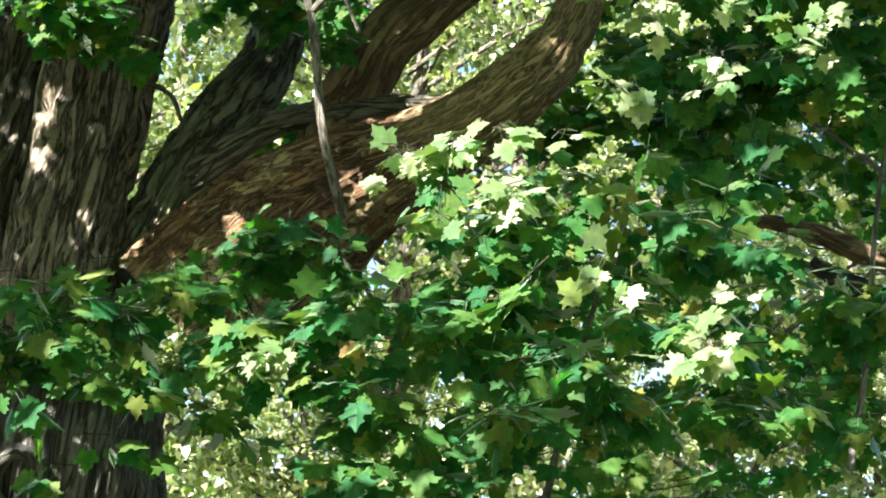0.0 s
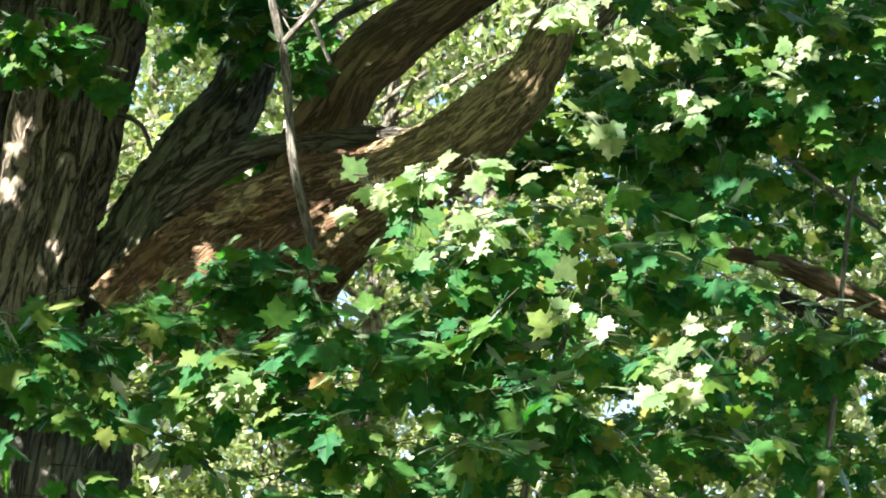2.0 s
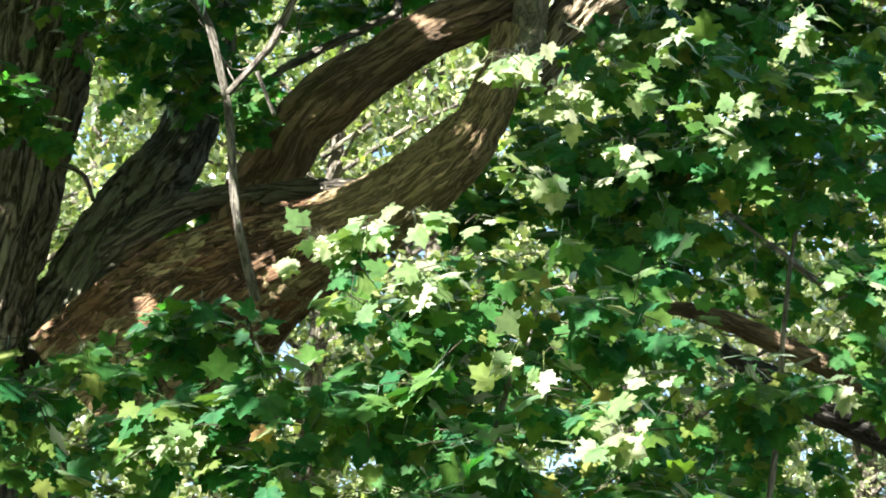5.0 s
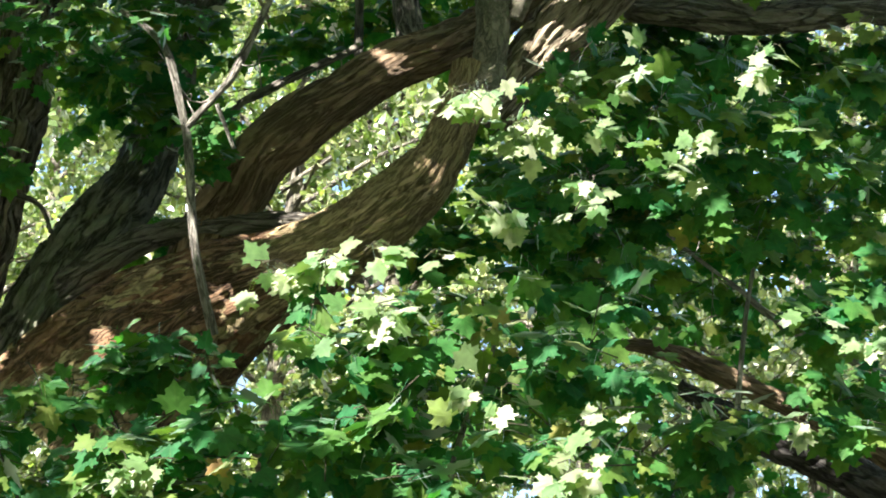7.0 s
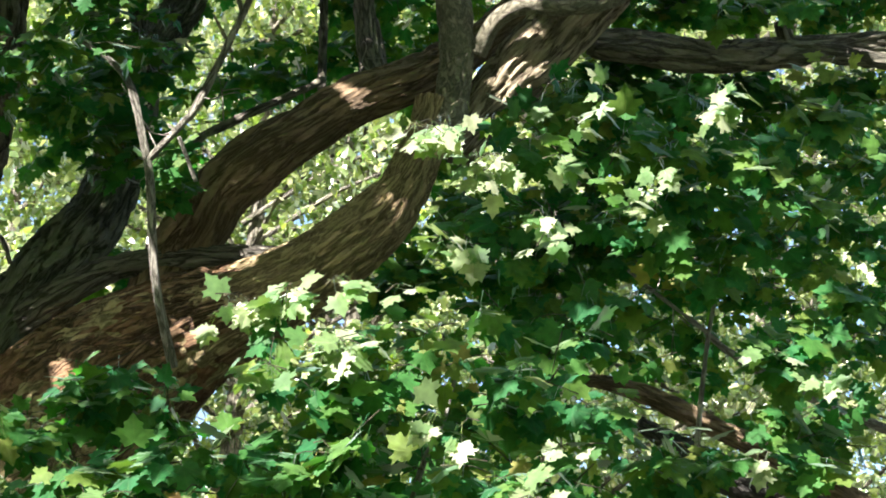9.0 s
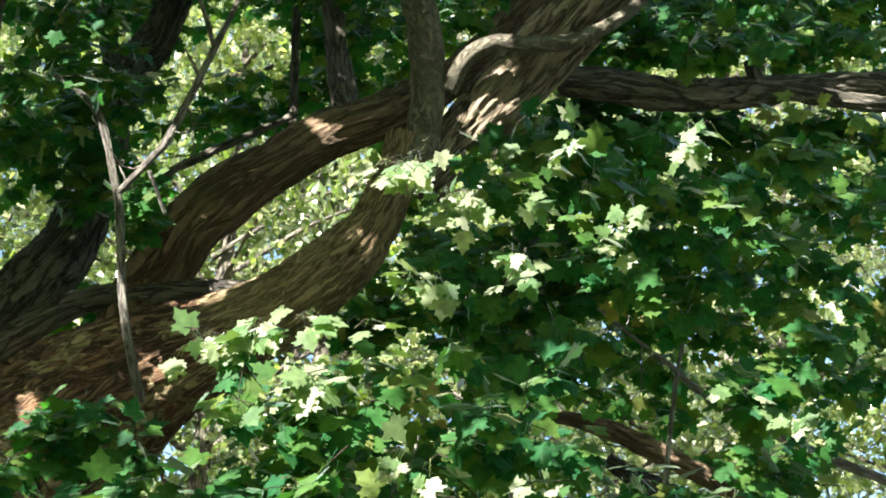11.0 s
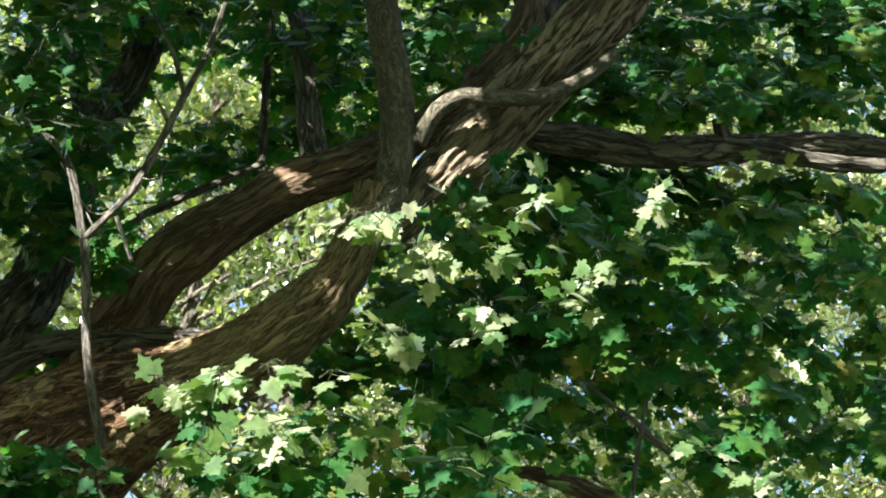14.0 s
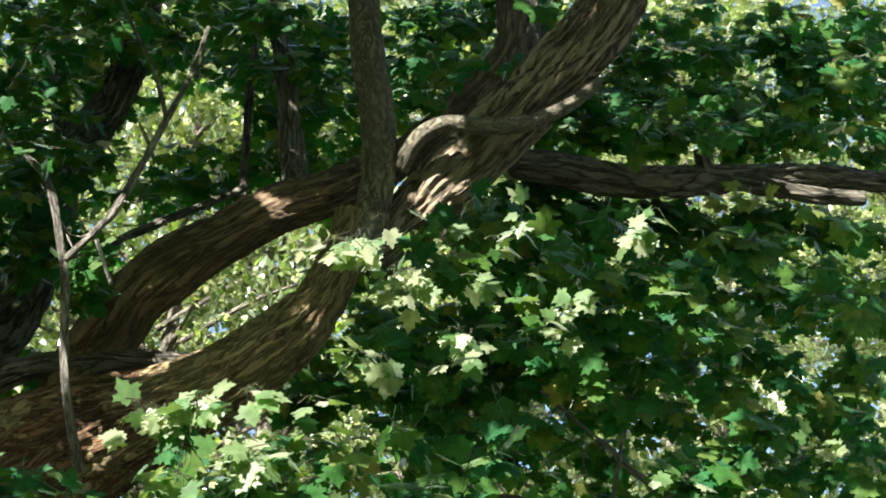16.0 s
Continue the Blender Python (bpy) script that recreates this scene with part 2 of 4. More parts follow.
def limb_mesh(points, around, step, rough, seed, furrow=14.0, lumps=0.06):
    """A tapering limb with bark furrows that run along it."""
    line = glide(points, step)
    n = len(line)
    along = np.gradient(line[:, :3], axis=0)
    along /= np.linalg.norm(along, axis=1)[:, None]
    side = np.array((0.0, 1.0, 0.0)) - along[0] * along[0][1]
    side /= np.linalg.norm(side)
    length = np.r_[0, np.cumsum(np.linalg.norm(np.diff(line[:, :3], axis=0), axis=1))]
    verts, uvs, mean_r = [], [], float(line[:, 3].mean())
    turn = np.linspace(0, 2 * np.pi, around, endpoint=False)
    off = Vector((seed * 7.3, seed * 3.1, seed * 1.7))
    for i in range(n):
        side = side - along[i] * (side @ along[i])
        side /= np.linalg.norm(side)
        other = np.cross(along[i], side)
        r = max(line[i, 3], 0.002)
        for a in turn:
            c, s = math.cos(a), math.sin(a)
            q = Vector((c * r * furrow, s * r * furrow, length[i] * furrow * 0.26)) + off
            ridge = min(1.0, 4.0 * abs(noise.noise(q))) + 0.35 * min(1.0, 4.0 * abs(noise.noise(q * 2.1)))
            lump = noise.noise(Vector((c * 1.3, s * 1.3, length[i] * 2.6)) + off)
            rr = r * (1 + lumps * 2 * lump) + 2.8 * rough * (ridge - 1.0)
            d = c * side + s * other
            verts.append(line[i, :3] + d * rr)
            uvs.append((a * mean_r, length[i]))
    idx = np.arange(n * around).reshape(n, around)
    nxt = np.roll(idx, -1, axis=1)
    faces = np.stack([idx[:-1], nxt[:-1], nxt[1:], idx[1:]], -1).reshape(-1, 4)
    # close both ends with a fan folded onto the middle
    verts += [line[0, :3], line[-1, :3]]
    uvs += [(0, 0), (0, length[-1])]
    ends = []
    for j in range(0, around, 1):
        ends.append((n * around, nxt[0, j], idx[0, j], idx[0, j]))
        ends.append((n * around + 1, idx[-1, j], nxt[-1, j], nxt[-1, j]))
    tri = np.array(ends)[:, :3]
    tri4 = np.stack([faces[:, 0], faces[:, 1], faces[:, 2]], -1), np.stack([faces[:, 0], faces[:, 2], faces[:, 3]], -1)
    return np.array(verts), np.vstack([*tri4, tri]), np.array(uvs)


def limb(name, points, mat, parent, around=40, step=0.03, rough=0.006, seed=1, label="", furrow=14.0, lumps=0.06):
    v, fc, uv = limb_mesh(points, around, step, rough, seed, furrow, lumps)
    return mesh_object(name, v, fc, mat, uv, parent=parent, label=label)


# ---- leaves ----
HALF = [(0.0, 0.0), (0.10, -0.08), (0.34, -0.15), (0.33, -0.02), (0.48, 0.04), (0.41, 0.13), (0.50, 0.21), (0.72, 0.27),
        (0.56, 0.36), (0.58, 0.47), (0.42, 0.46), (0.30, 0.44), (0.27, 0.56), (0.34, 0.67), (0.16, 0.74), (0.0, 1.0)]


def blade(rng, simple=()):
    """One maple leaf, its stalk's end at the origin's side, tip along y, upper side along z. Verts, triangles."""
    half = [HALF[i] for i in simple] if simple else HALF
    from mathutils.geometry import tessellate_polygon
    verts, tris = [], []
    curl, fold, twist = rng.uniform(0.02, 0.3), rng.uniform(0.0, 0.3), rng.uniform(-0.15, 0.15)
    key = {}
    for sgn in (1, -1):
        loop = [(sgn * x * (1 + rng.uniform(-0.08, 0.08)), y + (rng.uniform(-0.025, 0.025) if x else 0)) for x, y in half]
        ring = [Vector((x, y, 0)) for x, y in loop]
        ids = []
        for x, y in loop:
            k = (round(x, 4), round(y, 4))
            if x == 0 and k in key:
                ids.append(key[k])
                continue
            z = -fold * abs(x) * 0.6 - curl * (y - 0.3) ** 2 + twist * x * y - 0.25 * curl * x * x
            key[k] = len(verts)
            ids.append(len(verts))
            verts.append((x, y, z))
        for t in tessellate_polygon([ring]):
            tri = [ids[i] for i in t]
            a, b, c = (Vector(verts[i]) for i in tri)
            if (b - a).cross(c - a).z < 0:
                tri.reverse()
            tris.append(tri)
    if not simple:
        base = key[(0.0, 0.0)]
        n = len(verts)
        bend = rng.uniform(-0.15, 0.15)
        verts += [(bend - 0.012, -0.75, 0.18), (bend + 0.012, -0.75, 0.18), (bend, -0.75, 0.205)]
        tris += [(base, n, n + 1), (base, n + 1, n + 2), (base, n + 2, n)]
    return np.array(verts), np.array(tris)


rng = np.random.default_rng(11)
BLADES = [blade(rng) for _ in range(6)]
TINY = [blade(rng, (0, 3, 11, 15)) for _ in range(4)]


def bases(tip, normal):
    """Turning matrices whose y goes along tip and whose z leans to normal."""
    y = tip / np.linalg.norm(tip, axis=1)[:, None]
    z = normal - y * (normal * y).sum(1)[:, None]
    z /= np.linalg.norm(z, axis=1)[:, None] + 1e-9
    return np.stack([np.cross(y, z), y, z], -1)


def leaf_mesh(places, turns, sizes, blades, pick):
    verts, faces, uvs, n = [], [], [], 0
    for k, (v, t) in enumerate(blades):
        sel = pick == k
        if not sel.any():
            continue
        w = np.einsum("nij,vj->nvi", turns[sel], v) * sizes[sel][:, None, None] + places[sel][:, None]
        m = sel.sum()
        verts.append(w.reshape(-1, 3))
        faces.append((t[None] + (np.arange(m) * len(v))[:, None, None]).reshape(-1, 3) + n)
        uvs.append(np.tile(v[:, :2], (m, 1)))
        n += m * len(v)
    return np.vstack(verts), np.vstack(faces), np.vstack(uvs)


def sprays(rows, rng, crowd, size, per, reach, face, spread):
    """Leafy shoots inside ellipsoids (x, y, z, rx, ry, rz, leaves): leaf places, turns, sizes, and the shoots' lines."""
    P, T, S, shoots = [], [], [], []
    for x, y, z, rx, ry, rz, count in rows:
        for _ in range(max(1, round(count * crowd / per))):
            d = rng.normal(size=3)
            d *= rng.uniform(0.05, 1) ** 0.45 / np.linalg.norm(d)
            c = np.array((x, y, z)) + d * (rx, ry, rz)
            way = np.array((rng.normal(0, 1), -0.25 + rng.normal(0, 0.4), rng.normal(-0.1, 0.35)))
            way /= np.linalg.norm(way)
            length = reach * rng.uniform(0.6, 1.3)
            start = c - way * length * 0.5
            shoots.append((start, start + way * length * 0.55 + (0, 0, 0.02), start + way * length))
            out = np.cross(way, (0, 0, 1))
            out /= np.linalg.norm(out) + 1e-6
            k = rng.integers(max(1, per - 3), per + 4)
            s = np.sort(rng.uniform(0.1, 1.05, k))
            sgn = np.where(np.arange(k) % 2, 1, -1)[:, None]
            tip = way * rng.uniform(0.2, 0.9, (k, 1)) + out * sgn * rng.uniform(0.3, 1.0, (k, 1)) + rng.normal(0, 0.35, (k, 3))
            tip[:, 1] *= 0.5
            tip[:, 2] -= rng.uniform(0.1, 1.0, k)
            nor = np.array(face) + rng.normal(0, spread, (k, 3)) * (0.8, 0.8, 0.6)
            turn = bases(tip, nor)
            sz = rng.uniform(*size, k)
            P.append(start + way * length * s[:, None] + turn[:, :, 1] * sz[:, None] * 0.7)
            T.append(turn)
            S.append(sz)
    return np.vstack(P), np.vstack(T), np.concatenate(S), shoots


def shoot_mesh(shoots, thick):
    """Thin three-sided shoots, each a bent line of three points."""
    s = np.array(shoots)
    n = len(s)
    ang = np.array([0, 2.1, 4.2])
    ring = np.stack([np.cos(ang), 0.4 * np.sin(ang), np.sin(ang)], -1)
    v = s[:, :, None, :] + ring[None, None] * np.array([thick, thick * 0.75, thick * 0.35])[None, :, None, None]
    base = np.arange(n)[:, None, None] * 9
    quads = []
    for a in range(2):
        for b in range(3):
            c = (b + 1) % 3
            quads += [(a * 3 + b, a * 3 + c, a * 3 + 3 + c), (a * 3 + b, a * 3 + 3 + c, a * 3 + 3 + b)]
    faces = (np.array(quads)[None] + base).reshape(-1, 3)
    uv = np.tile(np.linspace(0, 0.3, 9)[:, None] * (0.1, 1), (n, 1))
    return v.reshape(-1, 3), faces, uv


# ---- ground ----
bm = bmesh.new()
bmesh.ops.create_grid(bm, x_segments=40, y_segments=40, size=600)
for v in bm.verts:
    v.co.z = 0.12 * noise.noise(v.co * 0.05)
me = bpy.data.meshes.new("ground")
bm.to_mesh(me)
bm.free()
me.materials.append(ground_material())
tagged(new("ground", me), label="grassy ground under the old maple", category="ground", kind="structure")

# ---- the old maple ----
maple = thing("maple_tree", -1.9, 8.6, 0, "old maple with furrowed bark, several stems and drooping green leaves", "tree")
stem = [(-0.9, 7.4, 9.8, 0.07), (-1.2, 7.9, 8.2, 0.15), (-1.45, 8.2, 6.6, 0.22), (-1.59, 8.35, 5.26, 0.269), (-1.64, 8.35, 4.84, 0.265),
    (-1.68, 8.35, 4.5, 0.262), (-1.73, 8.35, 4.16, 0.254), (-1.81, 8.4, 3.84, 0.258), (-1.83, 8.45, 3.52, 0.298), (-1.81, 8.5, 3.16, 0.351)]
rear_stem = [(-2.9, 9.9, 10.2, 0.06), (-2.5, 9.4, 8.6, 0.15), (-2.2, 9, 6.8, 0.24), (-2.12, 8.75, 5.49, 0.3), (-2.17, 8.75, 4.93, 0.28),
    (-2.24, 8.7, 4.47, 0.274), (-2.29, 8.65, 3.96, 0.276), (-2.22, 8.6, 3.44, 0.333)]
limbA = [(-1.51, 8.45, 3.69, 0.149), (-1.45, 8.5, 3.9, 0.14), (-1.36, 8.5, 4.08, 0.141), (-1.27, 8.52, 4.27, 0.142),
    (-1.18, 8.55, 4.43, 0.154), (-1.05, 8.6, 4.62, 0.156), (-0.92, 8.7, 4.85, 0.147), (-0.85, 8.8, 5.12, 0.133),
    (-0.81, 8.9, 5.41, 0.129), (-0.78, 9, 5.78, 0.126), (-0.5, 9.3, 6.6, 0.09), (-0.3, 9.6, 8.2, 0.05),
    (0.1, 9.8, 9.6, 0.02)]
limbA_side = [(-1.35, 8.52, 4.17, 0.071), (-1.22, 8.48, 4.23, 0.098), (-1.08, 8.45, 4.32, 0.092), (-0.95, 8.42, 4.4, 0.073),
    (-0.76, 8.4, 4.49, 0.06), (-0.51, 8.36, 4.52, 0.057), (-0.24, 8.32, 4.53, 0.054), (0.03, 8.3, 4.53, 0.051),
    (0.22, 8.3, 4.5, 0.048)]
limbB = [(-0.65, 8.45, 3.97, 0.188), (-0.61, 8.5, 4.21, 0.169), (-0.56, 8.5, 4.42, 0.159), (-0.49, 8.45, 4.59, 0.153),
    (-0.38, 8.35, 4.73, 0.15), (-0.31, 8.3, 4.85, 0.149), (-0.1, 8.25, 5.02, 0.147), (0.11, 8.22, 5.16, 0.131),
    (0.33, 8.25, 5.33, 0.124), (0.55, 8.3, 5.45, 0.118), (0.81, 8.4, 5.65, 0.109), (1.08, 8.5, 5.9, 0.097),
    (1.33, 8.6, 6.23, 0.09), (1.56, 8.7, 6.61, 0.086), (1.6, 8.9, 7.2, 0.07), (1.6, 8.8, 8.6, 0.03)]
limbC = [(-1.2, 8.5, 3.5, 0.463), (-0.97, 8.45, 3.73, 0.419), (-0.72, 8.36, 3.92, 0.376), (-0.45, 8.24, 4.09, 0.295),
    (-0.19, 8.13, 4.19, 0.219), (0.04, 8.05, 4.3, 0.184), (0.28, 8, 4.47, 0.166), (0.44, 8, 4.62, 0.149),
    (0.57, 8, 4.81, 0.116), (0.65, 8, 5.02, 0.101), (0.71, 8, 5.23, 0.097)]
upright = [(0.66, 8, 5.04, 0.096), (0.76, 7.98, 5.11, 0.088), (0.79, 7.97, 5.32, 0.084), (0.8, 7.95, 5.49, 0.082),
    (0.78, 7.93, 5.74, 0.082), (0.72, 7.9, 6.04, 0.083), (0.68, 7.88, 6.35, 0.081), (0.65, 7.85, 6.59, 0.082),
    (0.64, 7.8, 6.89, 0.079), (0.95, 7.7, 8.2, 0.055), (1, 7.5, 9.6, 0.025)]
limbD = [(0.79, 8.1, 5.02, 0.103), (0.91, 8.12, 5.2, 0.126), (1.06, 8.1, 5.38, 0.141), (1.22, 8.08, 5.56, 0.153),
    (1.37, 8.04, 5.73, 0.156), (1.55, 8, 5.94, 0.16), (1.73, 7.96, 6.15, 0.159), (1.88, 7.93, 6.36, 0.154),
    (1.99, 7.9, 6.58, 0.153), (2.14, 7.85, 6.9, 0.152), (2.75, 7.7, 7.9, 0.13), (3.3, 7.4, 9.2, 0.08),
    (3.8, 6.9, 10.4, 0.03)]
limbD_side = [(0.9, 7.95, 5.47, 0.046), (0.97, 7.87, 5.6, 0.043), (1.1, 7.8, 5.66, 0.041), (1.29, 7.77, 5.65, 0.041),
    (1.48, 7.78, 5.69, 0.038), (1.68, 7.8, 5.81, 0.033), (1.86, 7.85, 5.99, 0.028)]
limbE = [(1.55, 8.5, 5.83, 0.071), (1.78, 8.55, 5.85, 0.086), (2.13, 8.6, 5.84, 0.092), (2.45, 8.65, 5.88, 0.09),
    (2.69, 8.7, 5.94, 0.086), (2.91, 8.7, 5.98, 0.062), (3.18, 8.75, 6.04, 0.06), (3.46, 8.8, 6.07, 0.061),
    (3.78, 8.85, 6.1, 0.057), (4.25, 9, 6.21, 0.051)]
limbE_side = [(2.78, 8.7, 5.95, 0.061), (2.99, 8.66, 5.91, 0.052), (3.23, 8.64, 5.87, 0.046), (3.52, 8.64, 5.88, 0.037)]
stub = [(2.63, 8.64, 5.97, 0.049), (2.61, 8.62, 6.03, 0.04), (2.59, 8.6, 6.07, 0.033)]
limbF = [(1.2, 7.9, 3.81, 0.019), (1.4, 7.93, 3.86, 0.027), (1.56, 7.97, 3.85, 0.036), (1.73, 8, 3.8, 0.044),
    (1.9, 8.05, 3.74, 0.048), (2.09, 8.1, 3.67, 0.047), (2.29, 8.1, 3.58, 0.051), (2.52, 8.1, 3.46, 0.052),
    (2.79, 8.1, 3.3, 0.052)]
limbG = [(1.72, 8.4, 3.8, 0.032), (1.94, 8.43, 3.67, 0.059), (2.17, 8.46, 3.56, 0.083), (2.44, 8.5, 3.47, 0.094),
    (2.76, 8.5, 3.3, 0.099)]
limbH = [(1.65, 8.2, 4.49, 0.007), (1.82, 8.2, 4.35, 0.009), (1.99, 8.2, 4.22, 0.012), (2.13, 8.25, 4.12, 0.018),
    (2.33, 8.3, 4.02, 0.021), (2.69, 8.3, 3.85, 0.023), (3.17, 8.3, 3.67, 0.025)]
limbI = [(1.95, 7.7, 4.25, 0.007), (1.89, 7.7, 3.94, 0.011), (1.85, 7.7, 3.68, 0.012), (1.82, 7.7, 3.42, 0.013),
    (1.78, 7.7, 3.1, 0.013), (1.7, 7.7, 2.72, 0.016)]
limbJ = [(0.66, 6.5, 3.48, 0.008), (0.61, 6.5, 3.29, 0.01), (0.54, 6.5, 3.13, 0.011), (0.49, 6.5, 2.95, 0.012), (0.44, 6.55, 2.77, 0.014),
    (0.36, 6.6, 2.41, 0.016)]
twigK = [(-0.45, 7.82, 3.83, 0.024), (-0.53, 7.7, 4.13, 0.021), (-0.56, 7.68, 4.33, 0.021), (-0.59, 7.66, 4.64, 0.019),
    (-0.63, 7.66, 4.83, 0.018), (-0.7, 7.64, 5.08, 0.018), (-0.8, 7.62, 5.2, 0.014), (-0.92, 7.6, 5.27, 0.01)]
twigK_side = [(-0.6, 7.66, 4.74, 0.018), (-0.46, 7.62, 4.9, 0.018), (-0.4, 7.58, 4.97, 0.019), (-0.29, 7.56, 5.23, 0.018),
    (-0.21, 7.55, 5.43, 0.016), (-0.12, 7.55, 5.67, 0.013), (-0.06, 7.55, 5.92, 0.011)]
twigK_fork = [(-0.21, 7.55, 5.42, 0.013), (-0.29, 7.5, 5.64, 0.01), (-0.43, 7.5, 5.91, 0.009), (-0.53, 7.5, 6.14, 0.008)]
twigK_small = [(-0.47, 7.6, 4.83, 0.009), (-0.39, 7.7, 4.66, 0.01)]
backM = [(0.46, 8.7, 5.59, 0.082), (0.4, 8.9, 6.17, 0.061), (0.36, 9, 6.57, 0.054), (0.24, 9.1, 7.02, 0.049)]
backN = [(0.19, 9.3, 5.87, 0.025), (0.19, 9.4, 6.56, 0.024), (0.21, 9.4, 7.15, 0.023)]
backO = [(-0.77, 9.6, 6, 0.049), (-0.89, 9.7, 6.58, 0.057), (-0.99, 9.8, 7.27, 0.063)]
backP = [(1.82, 9.4, 6.59, 0.099), (1.8, 9.5, 7.06, 0.109), (1.88, 9.6, 7.59, 0.116)]
spur = [(-1.41, 8.2, 4.59, 0.015), (-1.33, 8.15, 4.55, 0.013), (-1.27, 8.12, 4.49, 0.012), (-1.23, 8.1, 4.38, 0.009)]
limbQ = [(-0.54, 8.5, 5.12, 0.02), (-0.35, 8.6, 5.3, 0.022), (-0.04, 8.7, 5.52, 0.021), (0.19, 8.8, 5.7, 0.018)]
bole = [(-1.9, 8.7, -0.1, 0.95), (-1.92, 8.65, 0.5, 0.72), (-1.92, 8.6, 1.4, 0.6), (-1.9, 8.55, 2.3, 0.56),
        (-1.86, 8.55, 2.85, 0.54), (-1.8, 8.62, 3.25, 0.44), (-1.74, 8.66, 3.7, 0.22)]
trunk = limb("trunk", bole, bark_trunk, maple, 160, 0.024, 0.016, 1, "stout grey trunk with a knot hole", 10)
main_stem = limb("stem", stem, bark_stem, maple, 150, 0.02, 0.014, 2, "upright stem with deeply furrowed brown bark", 13)
limb("stem", rear_stem, bark_grey, maple, 120, 0.022, 0.012, 3, "upright stem with grey furrowed bark", 13)
limb_a = limb("limb", limbA, bark_moss, maple, 121, 0.013, 0.010, 4, "leaning limb with dark grey ridged bark", 16)
limb("branch", limbA_side, bark_grey, limb_a, 51, 0.014, 0.005, 5, "thin dark side branch", 20)
limb_b = limb("limb", limbB, bark_brown, maple, 114, 0.013, 0.005, 6, "long leaning limb with reddish brown bark", 16)
limb("limb", limbC, bark_olive, maple, 136, 0.013, 0.0055, 7, "thick arching limb with olive brown bark above the leaves", 18)
crotch = [(x, y, z, r + g) for (x, y, z, r), g in zip(limbC[:6], (-0.02, 0.012, 0.014, 0.012, 0.006, -0.02))]
limb("crotch", crotch, bark_rust, maple, 136, 0.013, 0.010, 29, "rust-brown crumbling bark where the limbs part", 18)
limb("limb", upright, bark_smooth, maple, 70, 0.013, 0.003, 27, "smooth upright stem with pale grey-brown bark", 20)
limb_d = limb("limb", limbD, bark_tan, maple, 121, 0.016, 0.010, 8, "thick rising limb with ragged peeling bark", 17)
limb("branch", limbD_side, bark_smooth, limb_d, 20, 0.02, 0.002, 9, "smooth grey side branch")
limb_e = limb("limb", limbE, bark_grey, maple, 64, 0.014, 0.006, 10, "level dark brown limb", 18)
limb("branch", limbE_side, bark_grey, limb_e, 24, 0.02, 0.004, 11)
limb("stub", stub, bark_grey, limb_e, 20, 0.01, 0.004, 12, "broken branch stub")
limb_f = limb("limb", limbF, bark_brown, maple, 51, 0.014, 0.005, 13, "drooping brown branch", 20)
limb("limb", limbG, bark_shaded, maple, 64, 0.014, 0.007, 14, "drooping limb with shade put into its darker bark", 18)
limb_h = limb("branch", limbH, bark_twig, maple, 20, 0.02, 0.002, 15)
limb("twig", limbI, bark_twig, maple, 12, 0.02, 0.001, 16)
limb("twig", limbJ, bark_twig, maple, 10, 0.02, 0.001, 17)
twig_k = limb("twig", twigK, bark_bare, maple, 14, 0.015, 0.001, 18, "bare grey twig")
limb("twig", twigK_side, bark_bare, twig_k, 12, 0.015, 0.001, 19, "bare grey twig")
limb("twig", twigK_fork, bark_bare, twig_k, 8, 0.015, 0.0005, 20, "bare grey twig")
limb("twig", twigK_small, bark_bare, twig_k, 8, 0.015, 0.0005, 21, "bare grey twig")
limb("branch", backM, bark_grey, maple, 24, 0.02, 0.004, 22)
limb("branch", backN, bark_grey, maple, 14, 0.02, 0.002, 23)
limb("branch", backO, bark_grey, maple, 24, 0.02, 0.004, 24)
limb("branch", backP, bark_grey, maple, 48, 0.014, 0.005, 25)
limb("twig", spur, bark_grey, main_stem, 10, 0.02, 0.001, 28, "short dark dead spur on the stem")
# boughs out of view, added to carry the leaf screen overhead
for k, bough in enumerate(([(-1.5, 8.2, 6.5, 0.12), (-1.9, 6.9, 7.6, 0.08), (-2.4, 5.4, 8.5, 0.03)], [(-1.3, 8.0, 7.6, 0.1), (-0.4, 6.8, 8.3, 0.07), (0.6, 5.2, 8.9, 0.03)],
                           [(2.9, 7.75, 7.4, 0.12), (2.2, 6.6, 8.4, 0.08), (1.6, 5.0, 9.2, 0.03)], [(-2.2, 9.0, 6.8, 0.14), (-3.6, 8.6, 7.6, 0.09), (-5.2, 8.0, 8.0, 0.03)])):
    limb("bough", bough, bark_grey, maple, 20, 0.06, 0.004, 40 + k)
limb_q = limb("branch", limbQ, bark_grey, maple, 18, 0.02, 0.003, 26)


